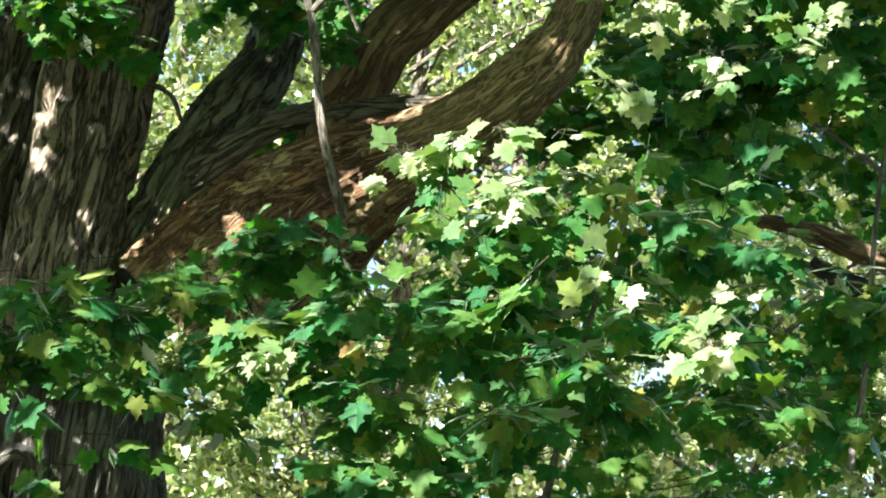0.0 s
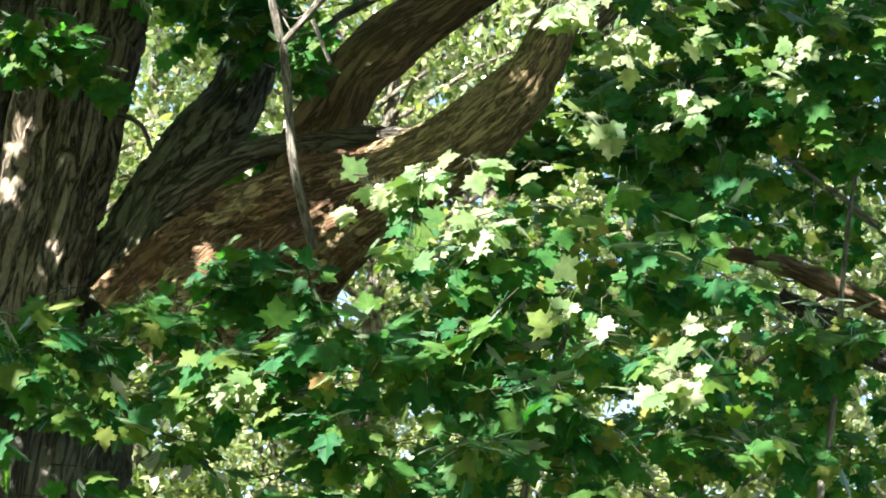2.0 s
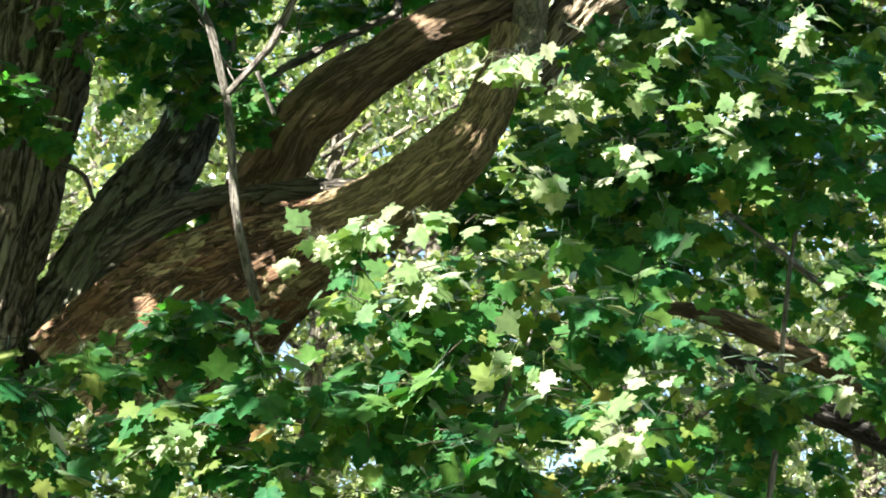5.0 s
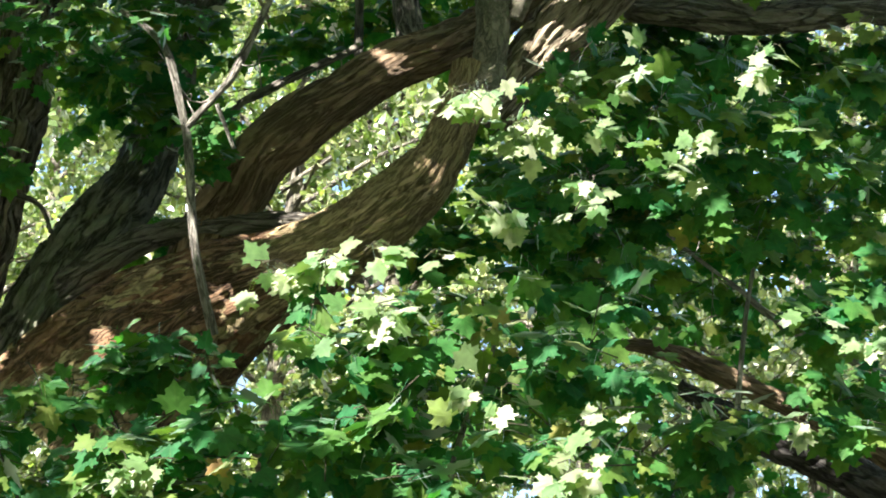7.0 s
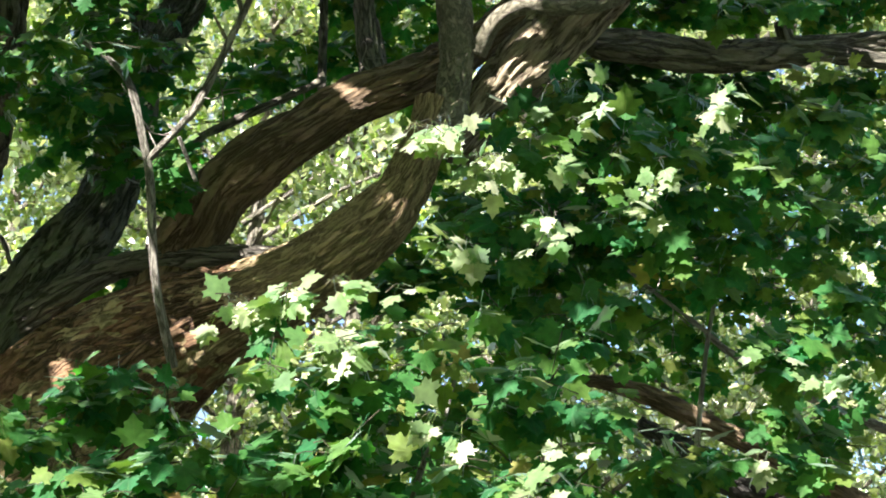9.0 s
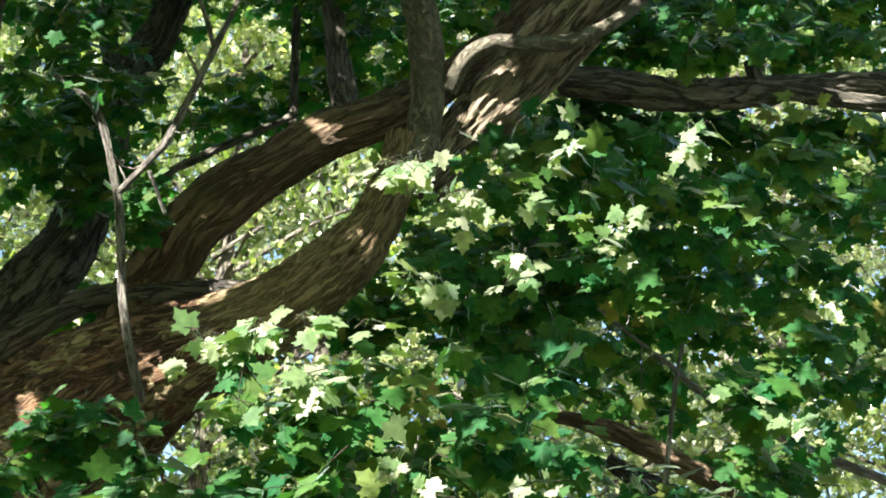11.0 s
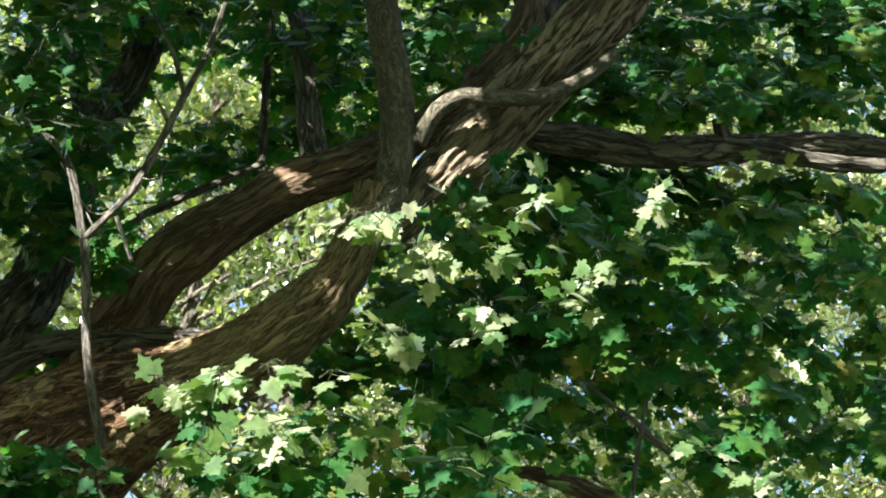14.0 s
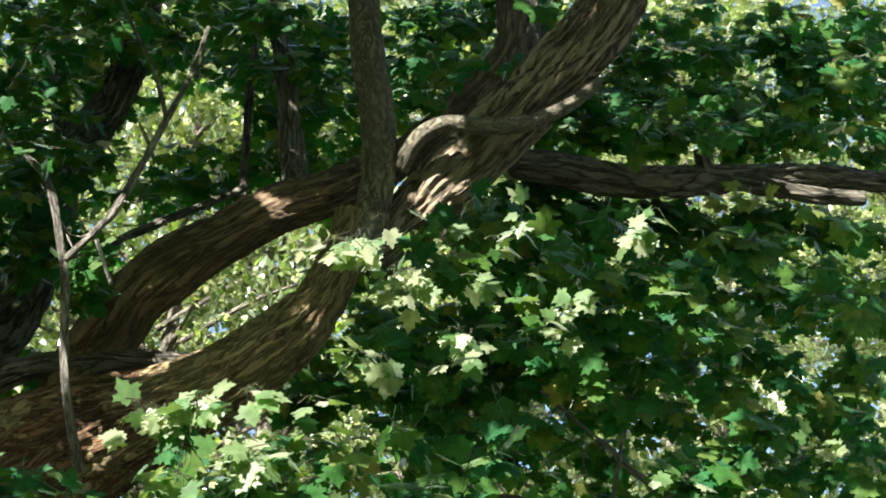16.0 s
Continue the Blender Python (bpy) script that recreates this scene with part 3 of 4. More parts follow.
def dead_twigs(along, bearer, count, rng, reach, thick):
    """Bare side twigs, each a part, that leave a branch at random places along it."""
    line = glide(along, 0.05)
    for _ in range(count):
        i = rng.integers(1, len(line) - 1)
        p, r = line[i, :3], line[i, 3]
        way = rng.normal(0, 1, 3) * (1, 0.5, 0.8) + (0, 0, 0.5)
        way /= np.linalg.norm(way)
        k = reach * rng.uniform(0.5, 1.3)
        mid = p + way * (r + k * 0.5) + rng.normal(0, 0.03, 3)
        end = p + way * (r + k) + rng.normal(0, 0.06, 3)
        limb("twig", [(*(p + way * r * 0.6), thick), (*mid, thick * 0.7), (*end, thick * 0.3)], bark_bare, bearer, 6, 0.04, 0.0004, int(rng.integers(100)))
        side = mid + (way + rng.normal(0, 0.6, 3)) * k * 0.4
        limb("twig", [(*mid, thick * 0.6), (*((mid + side) / 2 + rng.normal(0, 0.015, 3)), thick * 0.45), (*side, thick * 0.2)], bark_bare, bearer, 5, 0.04, 0.0003, int(rng.integers(100)))


rng = np.random.default_rng(77)
dead_twigs(limbH, limb_h, 9, rng, 0.3, 0.0035)
dead_twigs(limbF, limb_f, 7, rng, 0.30, 0.005)
dead_twigs(twigK_side, twig_k, 4, rng, 0.22, 0.004)
dead_twigs(limbE, limb_e, 5, rng, 0.25, 0.005)
dead_twigs(limbB, limb_b, 5, rng, 0.30, 0.006)
dead_twigs(limbQ, limb_q, 4, rng, 0.30, 0.005)

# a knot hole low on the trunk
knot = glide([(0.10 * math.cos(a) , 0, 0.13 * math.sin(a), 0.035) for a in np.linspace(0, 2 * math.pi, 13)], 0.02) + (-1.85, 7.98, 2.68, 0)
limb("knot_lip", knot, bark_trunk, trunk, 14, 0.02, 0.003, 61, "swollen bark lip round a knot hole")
# solid plug, no recess: the hole's darkness is put into its colour
hole_plug = [(-1.85, 7.95, 2.68, 0.085), (-1.85, 7.99, 2.68, 0.07), (-1.85, 8.05, 2.68, 0.02)]
limb("knot_plug", hole_plug, bark_hole_shade, trunk, 20, 0.02, 0.002, 62, "near-black plug in the knot hole, painted as its shade")

# ---- its leaves ----
FORE = [(-1.43, 6.5, 3.21, 0.35, 0.25, 0.11, 17), (-1, 6.5, 3.2, 0.29, 0.25, 0.1, 13),
    (-1.33, 6.3, 2.95, 0.37, 0.25, 0.12, 19), (-0.92, 6.4, 3.01, 0.32, 0.25, 0.12, 16),
    (-1.25, 6.3, 2.78, 0.29, 0.2, 0.06, 5), (-0.53, 6.3, 3.02, 0.26, 0.25, 0.12, 13),
    (-0.71, 7.3, 3.59, 0.12, 0.2, 0.1, 24), (-0.27, 6.2, 3.06, 0.25, 0.25, 0.16, 19),
    (-0.44, 6.3, 2.82, 0.33, 0.25, 0.14, 14), (-0.61, 6.5, 2.61, 0.3, 0.25, 0.14, 6),
    (-0.13, 6.2, 2.72, 0.29, 0.25, 0.17, 19), (-0.16, 6.2, 2.49, 0.32, 0.25, 0.1, 8),
    (-0.06, 6.2, 3.45, 0.14, 0.2, 0.1, 6), (0.12, 6.2, 3.28, 0.22, 0.25, 0.18, 19)]
FORE += [(0.39, 6.3, 3.51, 0.22, 0.25, 0.11, 11), (0.42, 6.2, 3.25, 0.26, 0.25, 0.2, 24),
    (0.74, 6.4, 3.61, 0.25, 0.25, 0.13, 13), (0.78, 6.3, 3.34, 0.24, 0.25, 0.18, 19), (1, 6.5, 3.57, 0.14, 0.2, 0.11, 6),
    (1.02, 6.4, 3.32, 0.14, 0.2, 0.16, 8), (0.14, 6.1, 2.96, 0.29, 0.25, 0.17, 24), (0.5, 6.1, 2.92, 0.29, 0.25, 0.17, 24),
    (0.21, 6.1, 2.65, 0.32, 0.25, 0.17, 21), (0.6, 6.2, 2.65, 0.29, 0.25, 0.19, 2), (0.89, 6.3, 3.01, 0.22, 0.25, 0.2, 15),
    (0.98, 6.4, 2.73, 0.26, 0.25, 0.22, 16), (1.33, 6.6, 3.19, 0.17, 0.25, 0.12, 5),
    (1.32, 6.6, 2.91, 0.19, 0.25, 0.19, 8)]
FORE += [(1.37, 6.7, 2.64, 0.25, 0.25, 0.19, 1), (0.31, 6.2, 2.4, 0.8, 0.2, 0.07, 17), (1.03, 6.5, 2.48, 0.4, 0.2, 0.08, 8),
    (-1.4, 6.3, 2.5, 0.12, 0.2, 0.08, 2), (-1.18, 6.5, 2.67, 0.12, 0.2, 0.1, 2)]
FORE += [(-0.72, 7.4, 3.57, 0.21, 0.2, 0.12, 7), (-0.99, 7.5, 3.49, 0.19, 0.2, 0.09, 6), (-0.45, 7.2, 3.47, 0.16, 0.2, 0.1, 5),
    (-0.89, 7.2, 3.41, 0.27, 0.2, 0.13, 9), (-0.64, 7.3, 3.66, 0.2, 0.2, 0.14, 7), (-0.41, 7.2, 3.53, 0.18, 0.2, 0.09, 5)]
RIGHT = [(0.88, 7.3, 4.45, 0.19, 0.3, 0.17, 1), (1.13, 7.3, 4.76, 0.22, 0.3, 0.2, 12), (1.3, 7.4, 5.04, 0.15, 0.2, 0.13, 45),
    (1.12, 7.3, 4.2, 0.29, 0.3, 0.22, 18), (1.5, 7.3, 4.68, 0.29, 0.3, 0.27, 24), (1.48, 7.3, 4.24, 0.29, 0.3, 0.22, 19),
    (1.85, 7.2, 4.84, 0.29, 0.3, 0.18, 17), (1.91, 7.2, 4.53, 0.31, 0.3, 0.24, 23), (1.92, 7.3, 4.25, 0.29, 0.3, 0.17, 12),
    (2.3, 7.2, 4.8, 0.27, 0.3, 0.25, 18), (2.32, 7.2, 4.41, 0.24, 0.3, 0.27, 17), (2.33, 7.3, 4.09, 0.22, 0.3, 0.17, 7),
    (1.29, 7.2, 3.85, 0.26, 0.3, 0.12, 6), (2.08, 7, 3.72, 0.18, 0.2, 0.1, 36)]
RIGHT += [(1.56, 7.4, 5.08, 0.23, 0.3, 0.1, 6), (2.9, 7.3, 4.93, 0.23, 0.3, 0.23, 15), (2.87, 7.3, 4.52, 0.22, 0.3, 0.2, 9),
    (2.88, 7.4, 4.14, 0.22, 0.3, 0.2, 7), (1.15, 7.2, 3.94, 0.16, 0.3, 0.12, 6), (1.29, 7.3, 3.35, 0.18, 0.3, 0.21, 9),
    (1.54, 7.4, 3.21, 0.14, 0.2, 0.09, 3), (2.33, 7.4, 3.62, 0.17, 0.2, 0.1, 22), (2.2, 7.2, 3.23, 0.21, 0.3, 0.14, 6)]
RIGHT += [(1.88, 7.3, 3.32, 0.28, 0.2, 0.1, 5), (1.62, 7.3, 3.29, 0.14, 0.2, 0.14, 36), (2.27, 7.4, 3.44, 0.14, 0.2, 0.09, 24)]
HIGH = [(2.41, 8.3, 6.59, 0.48, 0.3, 0.18, 17), (3.05, 8.1, 6.55, 0.45, 0.3, 0.21, 19), (2.08, 8.4, 6.16, 0.27, 0.3, 0.18, 8),
    (3.35, 8.3, 6.24, 0.21, 0.3, 0.18, 8), (2.84, 8.4, 6.46, 0.46, 0.3, 0.14, 9), (2.54, 8.4, 6.11, 0.27, 0.2, 0.09, 24),
    (1.13, 8.25, 6.16, 0.17, 0.08, 0.23, 7), (1.36, 8.25, 6.34, 0.18, 0.08, 0.15, 4)]
HIGH += [(0.45, 8.7, 6.6, 0.21, 0.2, 0.21, 7), (0.54, 8.9, 6.23, 0.15, 0.2, 0.34, 8), (0.17, 8.7, 6.63, 0.18, 0.2, 0.15, 4),
    (1.12, 8.7, 6.6, 0.18, 0.2, 0.25, 9), (-0.91, 8.4, 6.27, 0.26, 0.3, 0.17, 6), (-0.89, 8.4, 5.82, 0.2, 0.3, 0.17, 5),
    (-0.77, 8.2, 5.34, 0.16, 0.2, 0.11, 26), (1.42, 8.8, 6.59, 0.16, 0.2, 0.19, 6), (-1.74, 7.7, 4.7, 0.28, 0.3, 0.13, 7),
    (-1.43, 7.8, 4.69, 0.13, 0.2, 0.15, 4), (-0.6, 7.9, 4.79, 0.1, 0.2, 0.13, 26), (-0.91, 7.9, 5.1, 0.16, 0.2, 0.13, 36),
    (3.48, 8.6, 6.95, 0.22, 0.2, 0.16, 6), (1.73, 8.6, 6.79, 0.15, 0.2, 0.12, 4)]
UPPER = [(-1.62, 7.7, 4.75, 0.29, 0.4, 0.1, 108), (-1.17, 7.6, 5.16, 0.47, 0.4, 0.2, 114), (-0.77, 8, 4.94, 0.21, 0.3, 0.1, 72),
    (-0.82, 7.7, 5.66, 0.35, 0.4, 0.5, 168), (-0.68, 8.3, 5.55, 0.51, 0.4, 0.14, 66), (-0.59, 7.8, 6.26, 0.86, 0.5, 0.22, 192),
    (0.03, 9, 6.68, 0.92, 0.4, 0.18, 204), (0.77, 9.2, 6.68, 0.52, 0.4, 0.38, 132), (1.36, 9.3, 6.9, 0.4, 0.4, 0.29, 108),
    (1.51, 8.8, 7.22, 1.49, 0.5, 0.22, 240)]
INNER = [(-1.74, 8, 3.32, 0.44, 0.2, 0.17, 112), (-1.2, 7.2, 3.03, 0.23, 0.3, 0.08, 50), (1.06, 9.4, 3.35, 1.15, 0.5, 0.31, 175),
    (1.98, 9.2, 3.26, 0.5, 0.5, 0.4, 162), (0.6, 8.9, 3.88, 0.76, 0.4, 0.27, 237), (1.41, 9, 4.43, 0.5, 0.4, 0.16, 150),
    (2.15, 9.2, 4.42, 0.45, 0.5, 0.23, 50), (-0.9, 9.2, 4.77, 0.27, 0.3, 0.11, 62), (0.64, 8.7, 4.61, 0.17, 0.2, 0.16, 75),
    (0.72, 8.9, 5.38, 0.12, 0.2, 0.05, 37), (0.92, 8.7, 4.87, 0.14, 0.2, 0.19, 75), (1.3, 9.2, 4.9, 0.51, 0.4, 0.29, 212),
    (1.46, 9.2, 5.12, 0.46, 0.4, 0.26, 187)]
INNER += [(1.47, 8.9, 5.46, 0.27, 0.2, 0.14, 75), (2.04, 9.4, 4.89, 0.72, 0.5, 0.36, 187), (2.25, 9.4, 5.12, 0.72, 0.5, 0.33, 250),
    (3.35, 9.6, 4.99, 0.75, 0.5, 0.48, 237), (-1.19, 9.8, 6.06, 0.36, 0.5, 0.58, 162), (-0.89, 9.8, 6.09, 0.76, 0.5, 0.28, 100),
    (-0.22, 10.2, 6.32, 0.41, 0.4, 0.12, 75), (0.21, 9.8, 6.31, 0.5, 0.4, 0.12, 112), (0.8, 9.6, 5.88, 0.1, 0.3, 0.12, 31),
    (1.72, 8.9, 5.78, 0.31, 0.2, 0.11, 93), (1.72, 8.8, 5.88, 0.18, 0.2, 0.11, 62), (1.97, 8.9, 6.39, 0.28, 0.25, 0.21, 137),
    (2.34, 9, 5.84, 0.41, 0.2, 0.05, 75)]
INNER += [(2.36, 9, 5.85, 0.53, 0.2, 0.05, 100), (2.43, 9.4, 5.74, 0.97, 0.5, 0.28, 350), (2.5, 9.1, 6.47, 0.42, 0.25, 0.12, 125),
    (3.14, 9, 5.88, 0.58, 0.2, 0.05, 93), (3.53, 9.4, 5.79, 0.77, 0.5, 0.35, 162), (-0.94, 9.6, 6.85, 0.77, 0.5, 0.42, 287),
    (-0.11, 9.8, 7.12, 0.59, 0.5, 0.23, 162), (0.51, 9.9, 7.24, 0.45, 0.3, 0.2, 112), (0.66, 9.8, 6.73, 0.48, 0.5, 0.5, 275),
    (1.33, 9.8, 7.1, 0.59, 0.5, 0.44, 275), (2.27, 9.6, 7.04, 0.59, 0.5, 0.43, 275), (3.07, 9.1, 6.53, 0.5, 0.25, 0.15, 137),
    (3.12, 9.6, 7.12, 0.81, 0.5, 0.37, 300)]
INNER += [(3.81, 9.4, 7.19, 0.6, 0.3, 0.34, 150), (3.98, 9.6, 7.08, 0.54, 0.5, 0.56, 225)]
BACK = [(0.15, 7.4, 3.3, 0.46, 0.4, 0.39, 42), (0.63, 7.4, 3.3, 0.37, 0.4, 0.39, 38), (1.11, 7.5, 3.23, 0.33, 0.4, 0.52, 33),
    (-0.34, 7.4, 3.11, 0.42, 0.4, 0.28, 19), (0.38, 7.5, 2.78, 0.76, 0.4, 0.21, 33),
    (-1.44, 7.2, 3.24, 0.45, 0.3, 0.2, 17), (1.09, 7.6, 2.73, 0.58, 0.4, 0.16, 17), (1.1, 7.8, 5.05, 0.26, 0.3, 0.16, 9),
    (1.52, 7.8, 5, 0.31, 0.3, 0.21, 16), (1.96, 7.8, 5.01, 0.31, 0.3, 0.23, 16), (1.63, 8, 4.75, 0.43, 0.3, 0.4, 2),
    (2.32, 8, 4.86, 0.43, 0.3, 0.4, 2), (2.63, 8.2, 5.19, 0.56, 0.4, 0.31, 15)]
BACK += [(0.55, 9.3, 6.76, 0.36, 0.3, 0.39, 2), (1.28, 9.4, 7.09, 0.23, 0.3, 0.27, 12), (2.28, 9.3, 7.22, 0.4, 0.3, 0.2, 16),
    (3.05, 9.3, 7.31, 0.54, 0.3, 0.2, 23), (3.72, 9.3, 7.3, 0.34, 0.3, 0.27, 17), (3.83, 9.4, 6.82, 0.24, 0.3, 0.27, 9),
    (0.09, 9.3, 6.97, 0.26, 0.3, 0.19, 8), (-0.91, 9.3, 6.68, 0.35, 0.3, 0.29, 13), (3.25, 8.3, 5.04, 0.29, 0.3, 0.4, 14),
    (3.18, 8.4, 4.41, 0.31, 0.3, 0.25, 11), (2.58, 8.9, 4.23, 0.38, 0.3, 0.26, 6), (-0.38, 7.4, 2.73, 0.46, 0.3, 0.16, 11)]
BACK += [(2.89, 8.6, 4.85, 0.52, 0.3, 0.32, 19), (2.66, 8.6, 4.38, 0.57, 0.3, 0.2, 11), (2.02, 8.9, 4.27, 0.29, 0.3, 0.17, 6),
    (1.11, 7.6, 3.76, 0.15, 0.3, 0.29, 11), (-0.53, 7.5, 2.93, 0.4, 0.3, 0.21, 9)]
BACK += [(3.2, 8.4, 4.77, 0.26, 0.3, 0.23, 15), (3.29, 8.4, 4.3, 0.22, 0.3, 0.2, 11), (3.1, 8.5, 4.78, 0.26, 0.3, 0.23, 13),
    (3.19, 8.5, 5.37, 0.35, 0.3, 0.21, 13), (3.78, 9.4, 7.13, 0.27, 0.3, 0.31, 11)]
# clusters in the sun; a paler leaf colour paints in extra brightness
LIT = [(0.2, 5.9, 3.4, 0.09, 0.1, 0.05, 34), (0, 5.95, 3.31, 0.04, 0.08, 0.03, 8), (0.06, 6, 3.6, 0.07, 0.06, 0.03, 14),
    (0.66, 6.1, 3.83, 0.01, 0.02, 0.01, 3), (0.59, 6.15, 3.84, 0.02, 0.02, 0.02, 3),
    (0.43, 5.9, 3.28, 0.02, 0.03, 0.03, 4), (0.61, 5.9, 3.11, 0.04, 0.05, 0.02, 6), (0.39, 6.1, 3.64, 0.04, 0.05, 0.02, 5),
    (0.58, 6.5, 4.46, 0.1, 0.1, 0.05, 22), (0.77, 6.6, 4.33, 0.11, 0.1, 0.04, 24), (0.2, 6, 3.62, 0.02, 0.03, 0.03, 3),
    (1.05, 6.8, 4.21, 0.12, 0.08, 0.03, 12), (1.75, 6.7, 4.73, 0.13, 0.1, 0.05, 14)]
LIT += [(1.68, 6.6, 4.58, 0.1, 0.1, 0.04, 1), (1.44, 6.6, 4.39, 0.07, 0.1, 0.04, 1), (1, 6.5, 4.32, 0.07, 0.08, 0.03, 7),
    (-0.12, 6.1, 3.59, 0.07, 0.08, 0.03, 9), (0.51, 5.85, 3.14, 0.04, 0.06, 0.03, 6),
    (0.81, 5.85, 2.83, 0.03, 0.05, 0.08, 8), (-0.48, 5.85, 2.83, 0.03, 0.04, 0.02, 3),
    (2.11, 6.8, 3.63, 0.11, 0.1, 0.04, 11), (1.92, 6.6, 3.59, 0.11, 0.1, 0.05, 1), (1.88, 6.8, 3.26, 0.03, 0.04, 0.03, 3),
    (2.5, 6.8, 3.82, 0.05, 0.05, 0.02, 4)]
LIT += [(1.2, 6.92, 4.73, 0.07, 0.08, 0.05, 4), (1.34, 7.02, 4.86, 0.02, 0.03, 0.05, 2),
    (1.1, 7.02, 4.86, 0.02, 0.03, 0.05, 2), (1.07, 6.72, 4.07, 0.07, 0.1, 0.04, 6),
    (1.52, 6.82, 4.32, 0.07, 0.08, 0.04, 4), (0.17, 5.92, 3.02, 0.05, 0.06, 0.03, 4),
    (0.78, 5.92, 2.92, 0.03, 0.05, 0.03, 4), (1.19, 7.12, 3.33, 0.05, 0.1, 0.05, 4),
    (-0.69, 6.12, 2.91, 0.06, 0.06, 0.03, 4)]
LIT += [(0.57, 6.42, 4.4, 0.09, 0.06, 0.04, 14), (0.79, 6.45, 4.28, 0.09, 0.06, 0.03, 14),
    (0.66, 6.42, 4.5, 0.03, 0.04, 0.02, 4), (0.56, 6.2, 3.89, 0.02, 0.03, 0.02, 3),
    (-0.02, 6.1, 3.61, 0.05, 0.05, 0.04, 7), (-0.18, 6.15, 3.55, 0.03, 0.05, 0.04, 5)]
AUTUMN = [(0.66, 6.1, 3.59, 0.03, 0.05, 0.02, 4), (0.56, 6.15, 3.47, 0.03, 0.05, 0.02, 2),
    (-0.26, 5.95, 2.9, 0.02, 0.04, 0.02, 2), (0.43, 6.1, 3.51, 0.03, 0.05, 0.03, 3), (2.35, 7, 5.04, 0.02, 0.03, 0.02, 2),
    (2.24, 7, 5.01, 0.02, 0.03, 0.02, 2), (2.89, 7, 5.81, 0.05, 0.04, 0.02, 2)]
GAPS = [(-1.61, 8.1, 3.97, 0.021), (-1.67, 8.1, 3.94, 0.015), (-1.9, 8.1, 4.55, 0.029), (-1.89, 8.1, 4.23, 0.016),
    (-0.31, 8.06, 4.76, 0.034), (-0.38, 7.9, 4.01, 0.051), (-0.96, 8, 3.88, 0.025), (-2.04, 8.1, 4.41, 0.013),
    (-0.26, 8.08, 4.81, 0.016), (-0.6, 7.66, 4.28, 0.032), (-0.62, 7.62, 4.83, 0.035), (-0.69, 7.62, 5.03, 0.038),
    (-0.49, 7.58, 4.81, 0.035), (-0.39, 7.55, 4.98, 0.04), (-0.47, 8.1, 4.65, 0.021), (0.3, 8.1, 5.33, 0.008),
    (0.49, 7.85, 4.66, 0.018), (1.12, 7.88, 5.51, 0.07), (1, 7.9, 5.4, 0.027), (-0.56, 7.68, 4.28, 0.024)]
GAPS += [(-1.77, 7.7, 4.73, 0.096), (-1.44, 7.8, 4.69, 0.056), (-1.22, 7.7, 5.18, 0.051), (2.67, 8.15, 6.53, 0.089),
    (2.36, 8.25, 6.45, 0.066), (3.04, 8.05, 6.55, 0.074)]
GAPS += [(x, y, z, 0.68 * max(rx, rz)) for x, y, z, rx, ry, rz, count in LIT]
toward = np.array(TO_SUN)


def sunny(P, grow, shrink=1.0):
    """Which leaves leave the sun's way free to the lit spots."""
    keep = np.ones(len(P), bool)
    for x, y, z, r in GAPS:
        d = P - (x, y, z)
        far = d @ toward
        miss = np.linalg.norm(d - far[:, None] * toward, axis=1)
        keep &= (miss > r * shrink + grow) | (far < 0.3)
    return keep


rng = np.random.default_rng(5)
HANGING, LEVEL = (-0.1, -0.8, 0.6), (-0.1, -0.5, 0.85)
for rows, name, mat, crowd, face, size in ((FORE, "low_foliage", leaf_green, 2.9, LEVEL, (0.07, 0.118)), (RIGHT, "side_foliage", leaf_green, 2.1, HANGING, (0.075, 0.125)),
                                           (HIGH, "limb_foliage", leaf_green, 2.0, HANGING, (0.075, 0.12)), (UPPER, "high_foliage", leaf_green, 1.35, LEVEL, (0.06, 0.1)),
                                           (INNER, "inner_foliage", leaf_green, 1.55, HANGING, (0.065, 0.11)), (BACK, "back_foliage", leaf_green, 2.5, HANGING, (0.07, 0.115)), (LIT, "sunny_foliage", leaf_sunlit, 0.85, (-0.35, -0.7, 0.6), (0.06, 0.095)),
                                           (AUTUMN, "turning_foliage", leaf_yellow, 1.0, (-0.35, -0.7, 0.6), (0.06, 0.095))):
    small = mat is not leaf_green
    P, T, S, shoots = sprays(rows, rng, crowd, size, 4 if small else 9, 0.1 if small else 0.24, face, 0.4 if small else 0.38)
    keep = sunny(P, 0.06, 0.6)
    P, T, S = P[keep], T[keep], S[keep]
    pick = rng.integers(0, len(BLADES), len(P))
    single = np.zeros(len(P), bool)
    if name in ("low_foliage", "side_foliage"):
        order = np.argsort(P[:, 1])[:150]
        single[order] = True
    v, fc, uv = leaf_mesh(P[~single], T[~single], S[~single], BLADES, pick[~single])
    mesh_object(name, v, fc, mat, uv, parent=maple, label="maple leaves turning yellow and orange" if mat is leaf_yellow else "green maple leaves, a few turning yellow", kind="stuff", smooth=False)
    v, fc, uv = shoot_mesh(shoots, 0.0035)
    mesh_object("twigwork", v, fc, bark_shoot, uv, parent=maple, kind="stuff")
    if name == "low_foliage":
        shared = [None] * len(BLADES)
    for i in np.flatnonzero(single):
        k = pick[i]
        if shared[k] is None:
            b = BLADES[k]
            ob = mesh_object("leaf", b[0], b[1], leaf_single, b[0][:, :2], smooth=False)
            shared[k] = ob.data
        else:
            ob = new("leaf", shared[k])
        ob.parent = maple
        ob.matrix_parent_inverse = maple.matrix_basis.inverted()
        m = Matrix(T[i].tolist()).to_4x4() @ Matrix.Scale(S[i], 4)
        m.translation = P[i]
        ob.matrix_basis = m

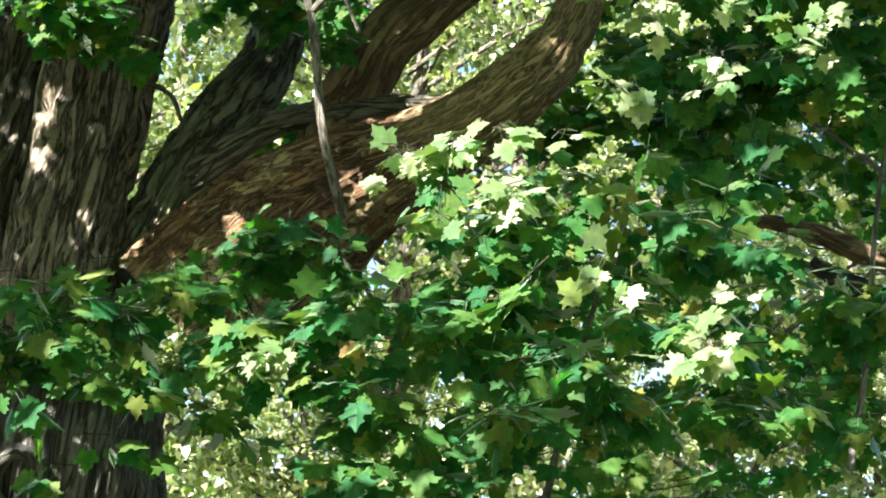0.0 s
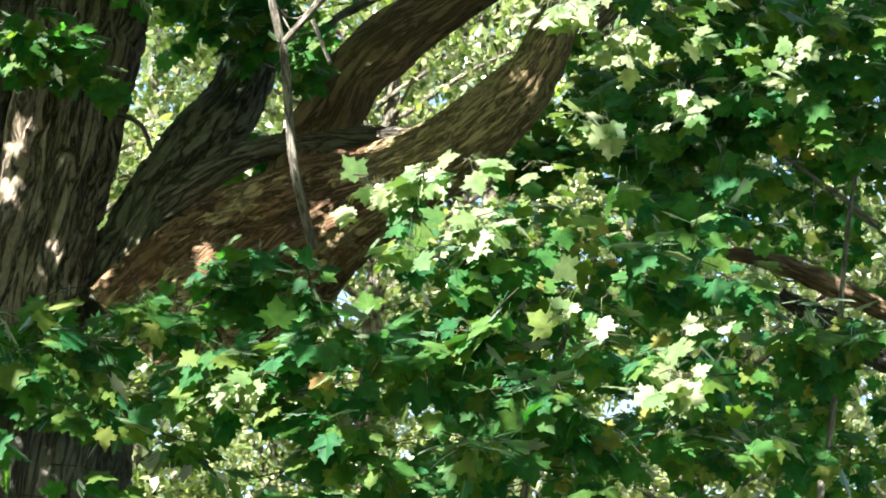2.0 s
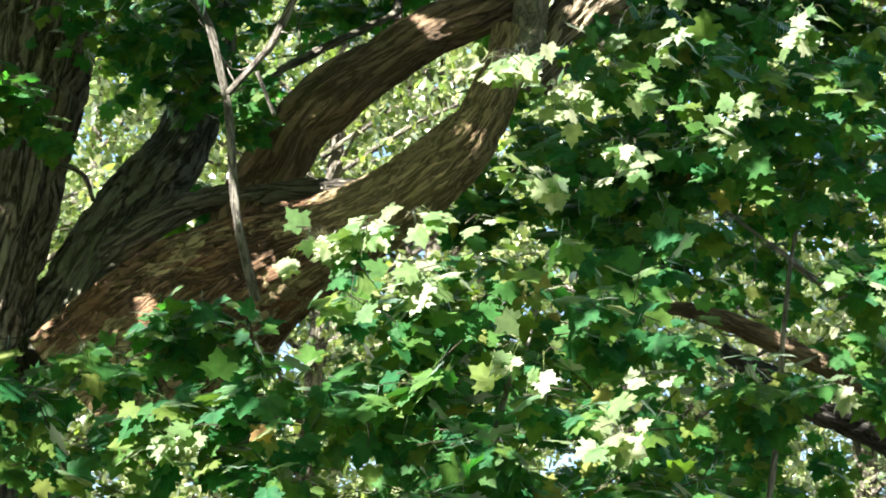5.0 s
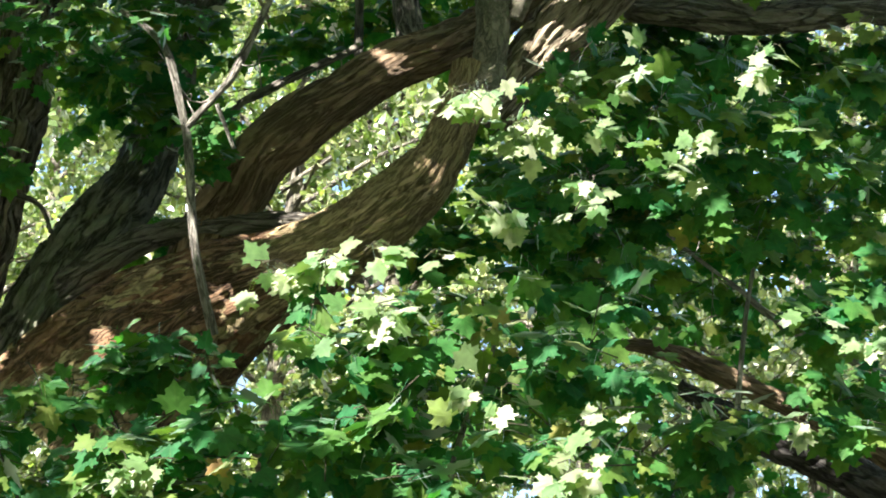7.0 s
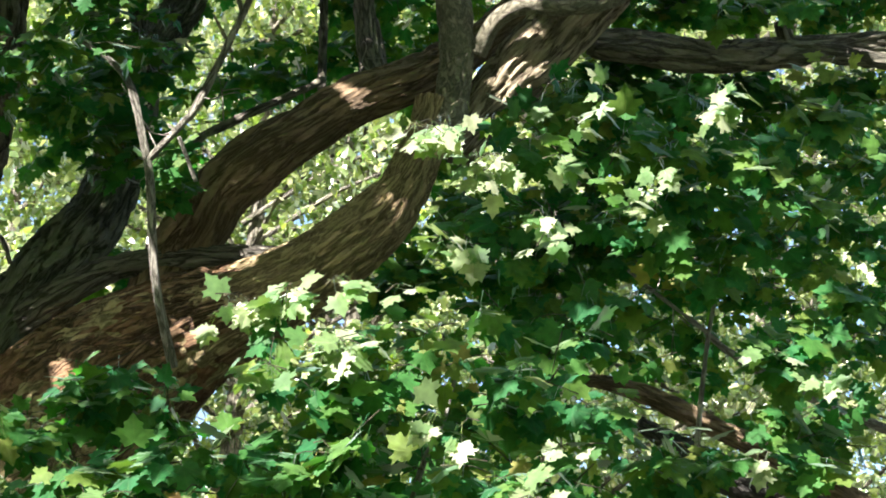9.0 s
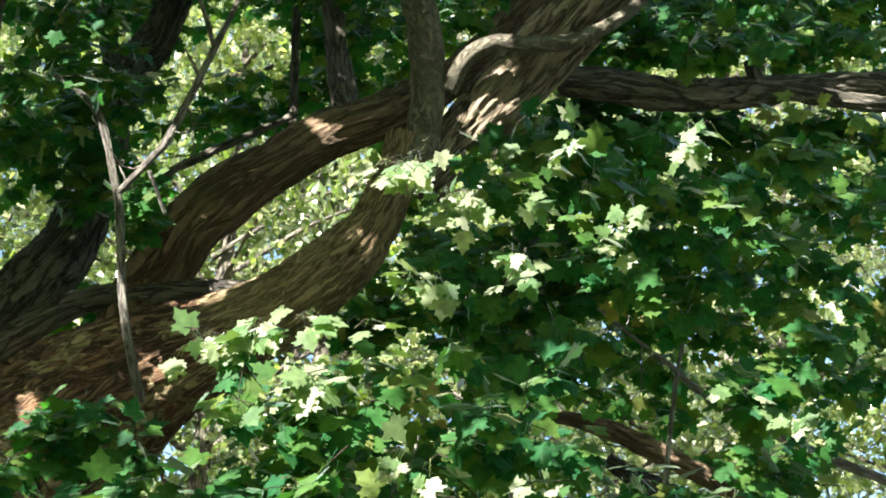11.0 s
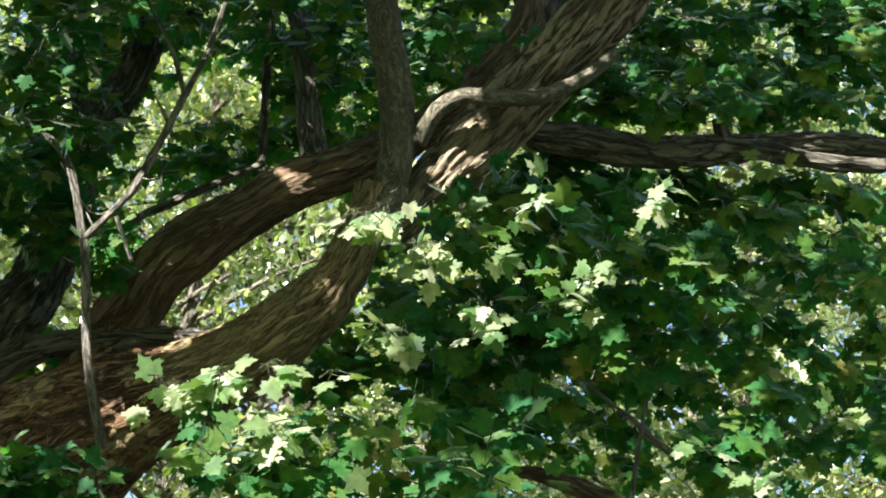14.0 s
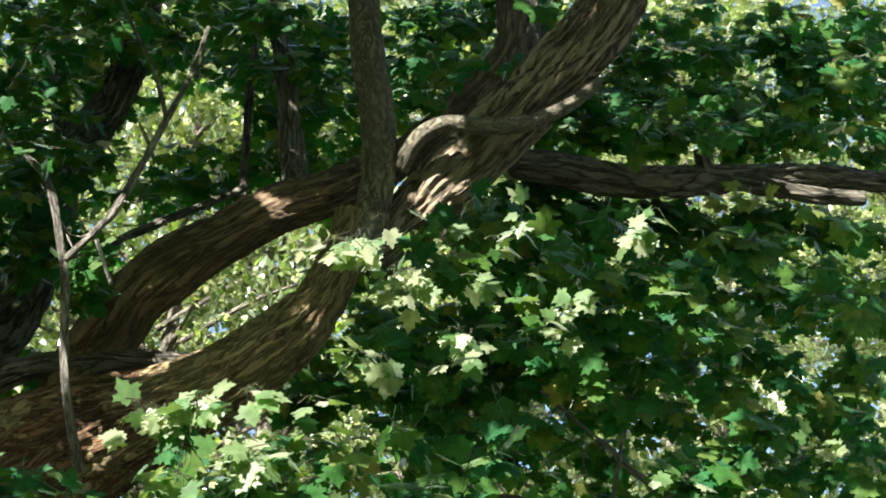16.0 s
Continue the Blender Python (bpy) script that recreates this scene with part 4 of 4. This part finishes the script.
# unseen leaf screen added overhead: shades the limbs, lets sun through its gaps
rng = np.random.default_rng(8)
e1 = np.cross(toward, (0, 1, 0))
e1 /= np.linalg.norm(e1)
e2 = np.cross(toward, e1)
middle = np.array((0.7, 7.8, 4.7))
N = 19000
rad = 5.6 * np.sqrt(rng.uniform(0, 1, N))
a = rng.uniform(0, 2 * np.pi, N)
flat = np.stack([rad * np.cos(a), rad * np.sin(a)], -1)
P = middle + flat[:, :1] * e1 + flat[:, 1:] * e2 + toward * rng.uniform(2.7, 4.3, (N, 1))
# thicker over the limbs and over the shaded side branches
deep = []
for line, count in ((limbA, 3000), (limbB, 4200), (limbC, 7000), (limbD, 4000), (stem, 4600), (rear_stem, 2500), (bole, 2200), (upright, 1000), (twigK, 900), (limbE, 1600), (limbG, 1200), (limbF, 500), (backM, 400)):
    row = glide(line, 0.1)
    row = row[rng.integers(0, len(row), count)]
    deep.append(row[:, :3] + rng.uniform(-1, 1, (count, 3)) * (1.1 * row[:, 3:] + 0.06))
for x, y, z, rx, ry, rz, count in RIGHT:
    k = int(420 * max(rx, rz) ** 1.5) + 90
    deep.append(np.array((x, y, z)) + rng.uniform(-1, 1, (k, 3)) * (rx, ry, rz))
deep = np.vstack(deep)
P = np.vstack([P, deep + toward * rng.uniform(2.7, 4.3, (len(deep), 1))])
thick = np.arange(len(P)) >= len(P) - len(deep)
free = np.where(thick, sunny(P, 0.085), sunny(P, 0.12)) & ((P[:, 2] > 1.6 + 0.64 * np.linalg.norm(P[:, :2], axis=1)) | (P[:, 0] < -0.3 * P[:, 1]))
P, thick = P[free], thick[free]
# an added, unseen leaf dome over the limbs and the place where one stands
M = 24000
d = rng.normal(size=(M, 3))
d[:, 2] = np.abs(d[:, 2])
d /= np.linalg.norm(d, axis=1)[:, None]
Q = np.array((-1.0, 6.5, 4.5)) + d * np.array((8.5, 9.0, 7.0)) * rng.uniform(0.82, 1.0, (M, 1))
flat = np.linalg.norm(Q[:, :2], axis=1)
Q = Q[(Q[:, 2] > 1.6 + 0.78 * flat) & (flat > 0.5) | (Q[:, 1] < 0) & (Q[:, 2] > 4)]
Q = Q[sunny(Q, 0.12) & (Q[:, 1] < 8.5)]
P = np.vstack([P, Q])
thick = np.r_[thick, np.zeros(len(Q), bool)]
# thin and patchy where the low, outer leaves get their light
open_sky = np.zeros(len(P), bool)
for x, y, z, rx, ry, rz, count in FORE:
    d = P - (x, y, z)
    d = np.stack([d @ e1, d @ e2], -1)
    open_sky |= np.linalg.norm(d, axis=1) < (0.62 if x > -0.8 and z > 2.75 else 0.35) * max(rx, rz) + 0.08
patch = np.array([noise.noise(Vector((p @ e1 * 3.2, p @ e2 * 3.2, 4.0))) for p in P])
keep = thick | ~open_sky | (patch > -0.3)
P, thick = P[keep], thick[keep]
nor = np.array((0, 0, 1)) + rng.normal(0, 0.5, P.shape)
T = bases(rng.normal(0, 1, P.shape) - (0, 0, 0.4), nor)
S = np.where(thick, rng.uniform(0.085, 0.125, len(P)), rng.uniform(0.13, 0.19, len(P)))
v, fc, uv = leaf_mesh(P, T, S, TINY, rng.integers(0, 4, len(P)))
# screen and dome as one mesh, there only for the shade
mesh_object("crown", v, fc, leaf_upper, uv, parent=maple, label="unseen leaves added overhead to shade the limbs", kind="stuff", smooth=False)


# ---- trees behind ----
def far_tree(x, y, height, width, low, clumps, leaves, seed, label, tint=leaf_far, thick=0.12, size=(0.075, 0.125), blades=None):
    blades = blades or TINY
    rng = np.random.default_rng(seed)
    tree = thing("background_tree", x, y, 0, label, "tree", "trees round the maple")
    lean = rng.normal(0, 0.4, 2)
    line = [(x, y, -0.1, thick * 1.4), (x + lean[0] * 0.3, y, height * 0.35, thick), (x + lean[0], y + lean[1], height * 0.7, thick * 0.6),
            (x + lean[0] * 1.3, y + lean[1], height * 0.97, thick * 0.15)]
    limb("trunk", line, bark_grey, tree, 14, 0.25, 0.004, seed)
    P, T, S = [], [], []
    for i in range(clumps):
        u = rng.uniform(0, 1)
        z = low + (height - low) * u
        r = width * math.sin(math.pi * min(0.98, 0.16 + 0.8 * u)) ** 0.7 * math.sqrt(rng.uniform(0.02, 1))
        ang = rng.uniform(0, 2 * math.pi)
        c = np.array((x + lean[0] * u + r * math.cos(ang), y + lean[1] * u + r * math.sin(ang) * 0.8, z))
        if i % 4 == 0:
            q = np.array((x + lean[0] * u * 0.8, y + lean[1] * u * 0.8, max(1.0, z - 0.35 * r - 0.3)))
            bend = (q + c) / 2 + (0, 0, 0.15)
            limb("branch", [(*q, thick * 0.3), (*bend, thick * 0.2), (*c, thick * 0.06)], bark_grey, tree, 6, 0.3, 0.0, seed + i)
        k = int(leaves * rng.uniform(0.5, 1.4))
        p = rng.normal(0, 1, (k, 3))
        p *= (rng.uniform(0, 1, k) ** 0.5 / np.linalg.norm(p, axis=1))[:, None]
        P.append(c + p * np.array((0.62, 0.5, 0.3)) * rng.uniform(0.7, 1.35))
    P = np.vstack(P)
    T = bases(rng.normal(0, 1, P.shape) - (0, 0, 0.6), np.array((0, -0.35, 0.8)) + rng.normal(0, 0.55, P.shape))
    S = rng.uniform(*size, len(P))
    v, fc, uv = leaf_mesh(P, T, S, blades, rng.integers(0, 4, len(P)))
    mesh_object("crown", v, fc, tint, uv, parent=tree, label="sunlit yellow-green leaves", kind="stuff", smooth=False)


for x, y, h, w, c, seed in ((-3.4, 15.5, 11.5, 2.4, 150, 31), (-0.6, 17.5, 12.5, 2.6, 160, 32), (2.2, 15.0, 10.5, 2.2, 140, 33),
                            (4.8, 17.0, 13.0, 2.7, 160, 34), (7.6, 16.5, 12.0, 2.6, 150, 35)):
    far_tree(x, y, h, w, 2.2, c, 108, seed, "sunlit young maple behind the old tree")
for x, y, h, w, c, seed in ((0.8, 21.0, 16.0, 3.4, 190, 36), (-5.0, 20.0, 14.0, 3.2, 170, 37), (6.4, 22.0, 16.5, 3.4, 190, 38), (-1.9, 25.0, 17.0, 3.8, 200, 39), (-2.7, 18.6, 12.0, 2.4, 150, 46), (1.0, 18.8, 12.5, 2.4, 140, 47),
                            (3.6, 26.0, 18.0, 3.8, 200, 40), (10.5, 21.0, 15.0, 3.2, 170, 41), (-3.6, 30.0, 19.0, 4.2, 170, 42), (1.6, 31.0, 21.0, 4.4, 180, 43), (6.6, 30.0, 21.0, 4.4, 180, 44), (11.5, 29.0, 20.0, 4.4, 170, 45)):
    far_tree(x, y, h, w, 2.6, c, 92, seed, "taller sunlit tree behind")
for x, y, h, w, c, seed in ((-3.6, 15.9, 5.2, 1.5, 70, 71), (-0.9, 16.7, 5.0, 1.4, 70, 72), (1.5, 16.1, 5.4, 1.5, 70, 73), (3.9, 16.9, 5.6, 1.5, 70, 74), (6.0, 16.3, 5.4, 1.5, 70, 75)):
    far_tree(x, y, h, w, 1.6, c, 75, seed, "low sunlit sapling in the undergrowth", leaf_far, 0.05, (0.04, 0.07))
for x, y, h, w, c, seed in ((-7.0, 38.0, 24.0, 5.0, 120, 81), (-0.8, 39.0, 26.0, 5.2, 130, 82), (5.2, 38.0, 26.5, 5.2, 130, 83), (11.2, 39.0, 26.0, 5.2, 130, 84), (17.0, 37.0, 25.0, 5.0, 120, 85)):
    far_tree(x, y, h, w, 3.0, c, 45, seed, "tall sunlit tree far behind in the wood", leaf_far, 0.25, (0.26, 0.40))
# unseen trees added on the other sides of the clearing to cut skylight
for x, y, h, seed in ((-9.5, 3.0, 11, 51), (-9.0, -3.5, 12, 52), (-5.5, -8.5, 13, 58), (-1.5, -9.5, 12, 53), (2.5, -9.0, 13, 59), (6.5, -7.5, 12, 54),
                      (9.5, -3.0, 12, 55), (11.0, 2.5, 13, 60), (11.5, 8.0, 12, 56), (-10.5, 9.0, 12, 57), (-11.0, 14.5, 13, 61), (13.0, 14.0, 14, 62)):
    far_tree(x, y, h, 3.2, 0.8, 110, 42, seed, "unseen tree added beside the clearing to block skylight", leaf_upper, 0.16, (0.13, 0.2))
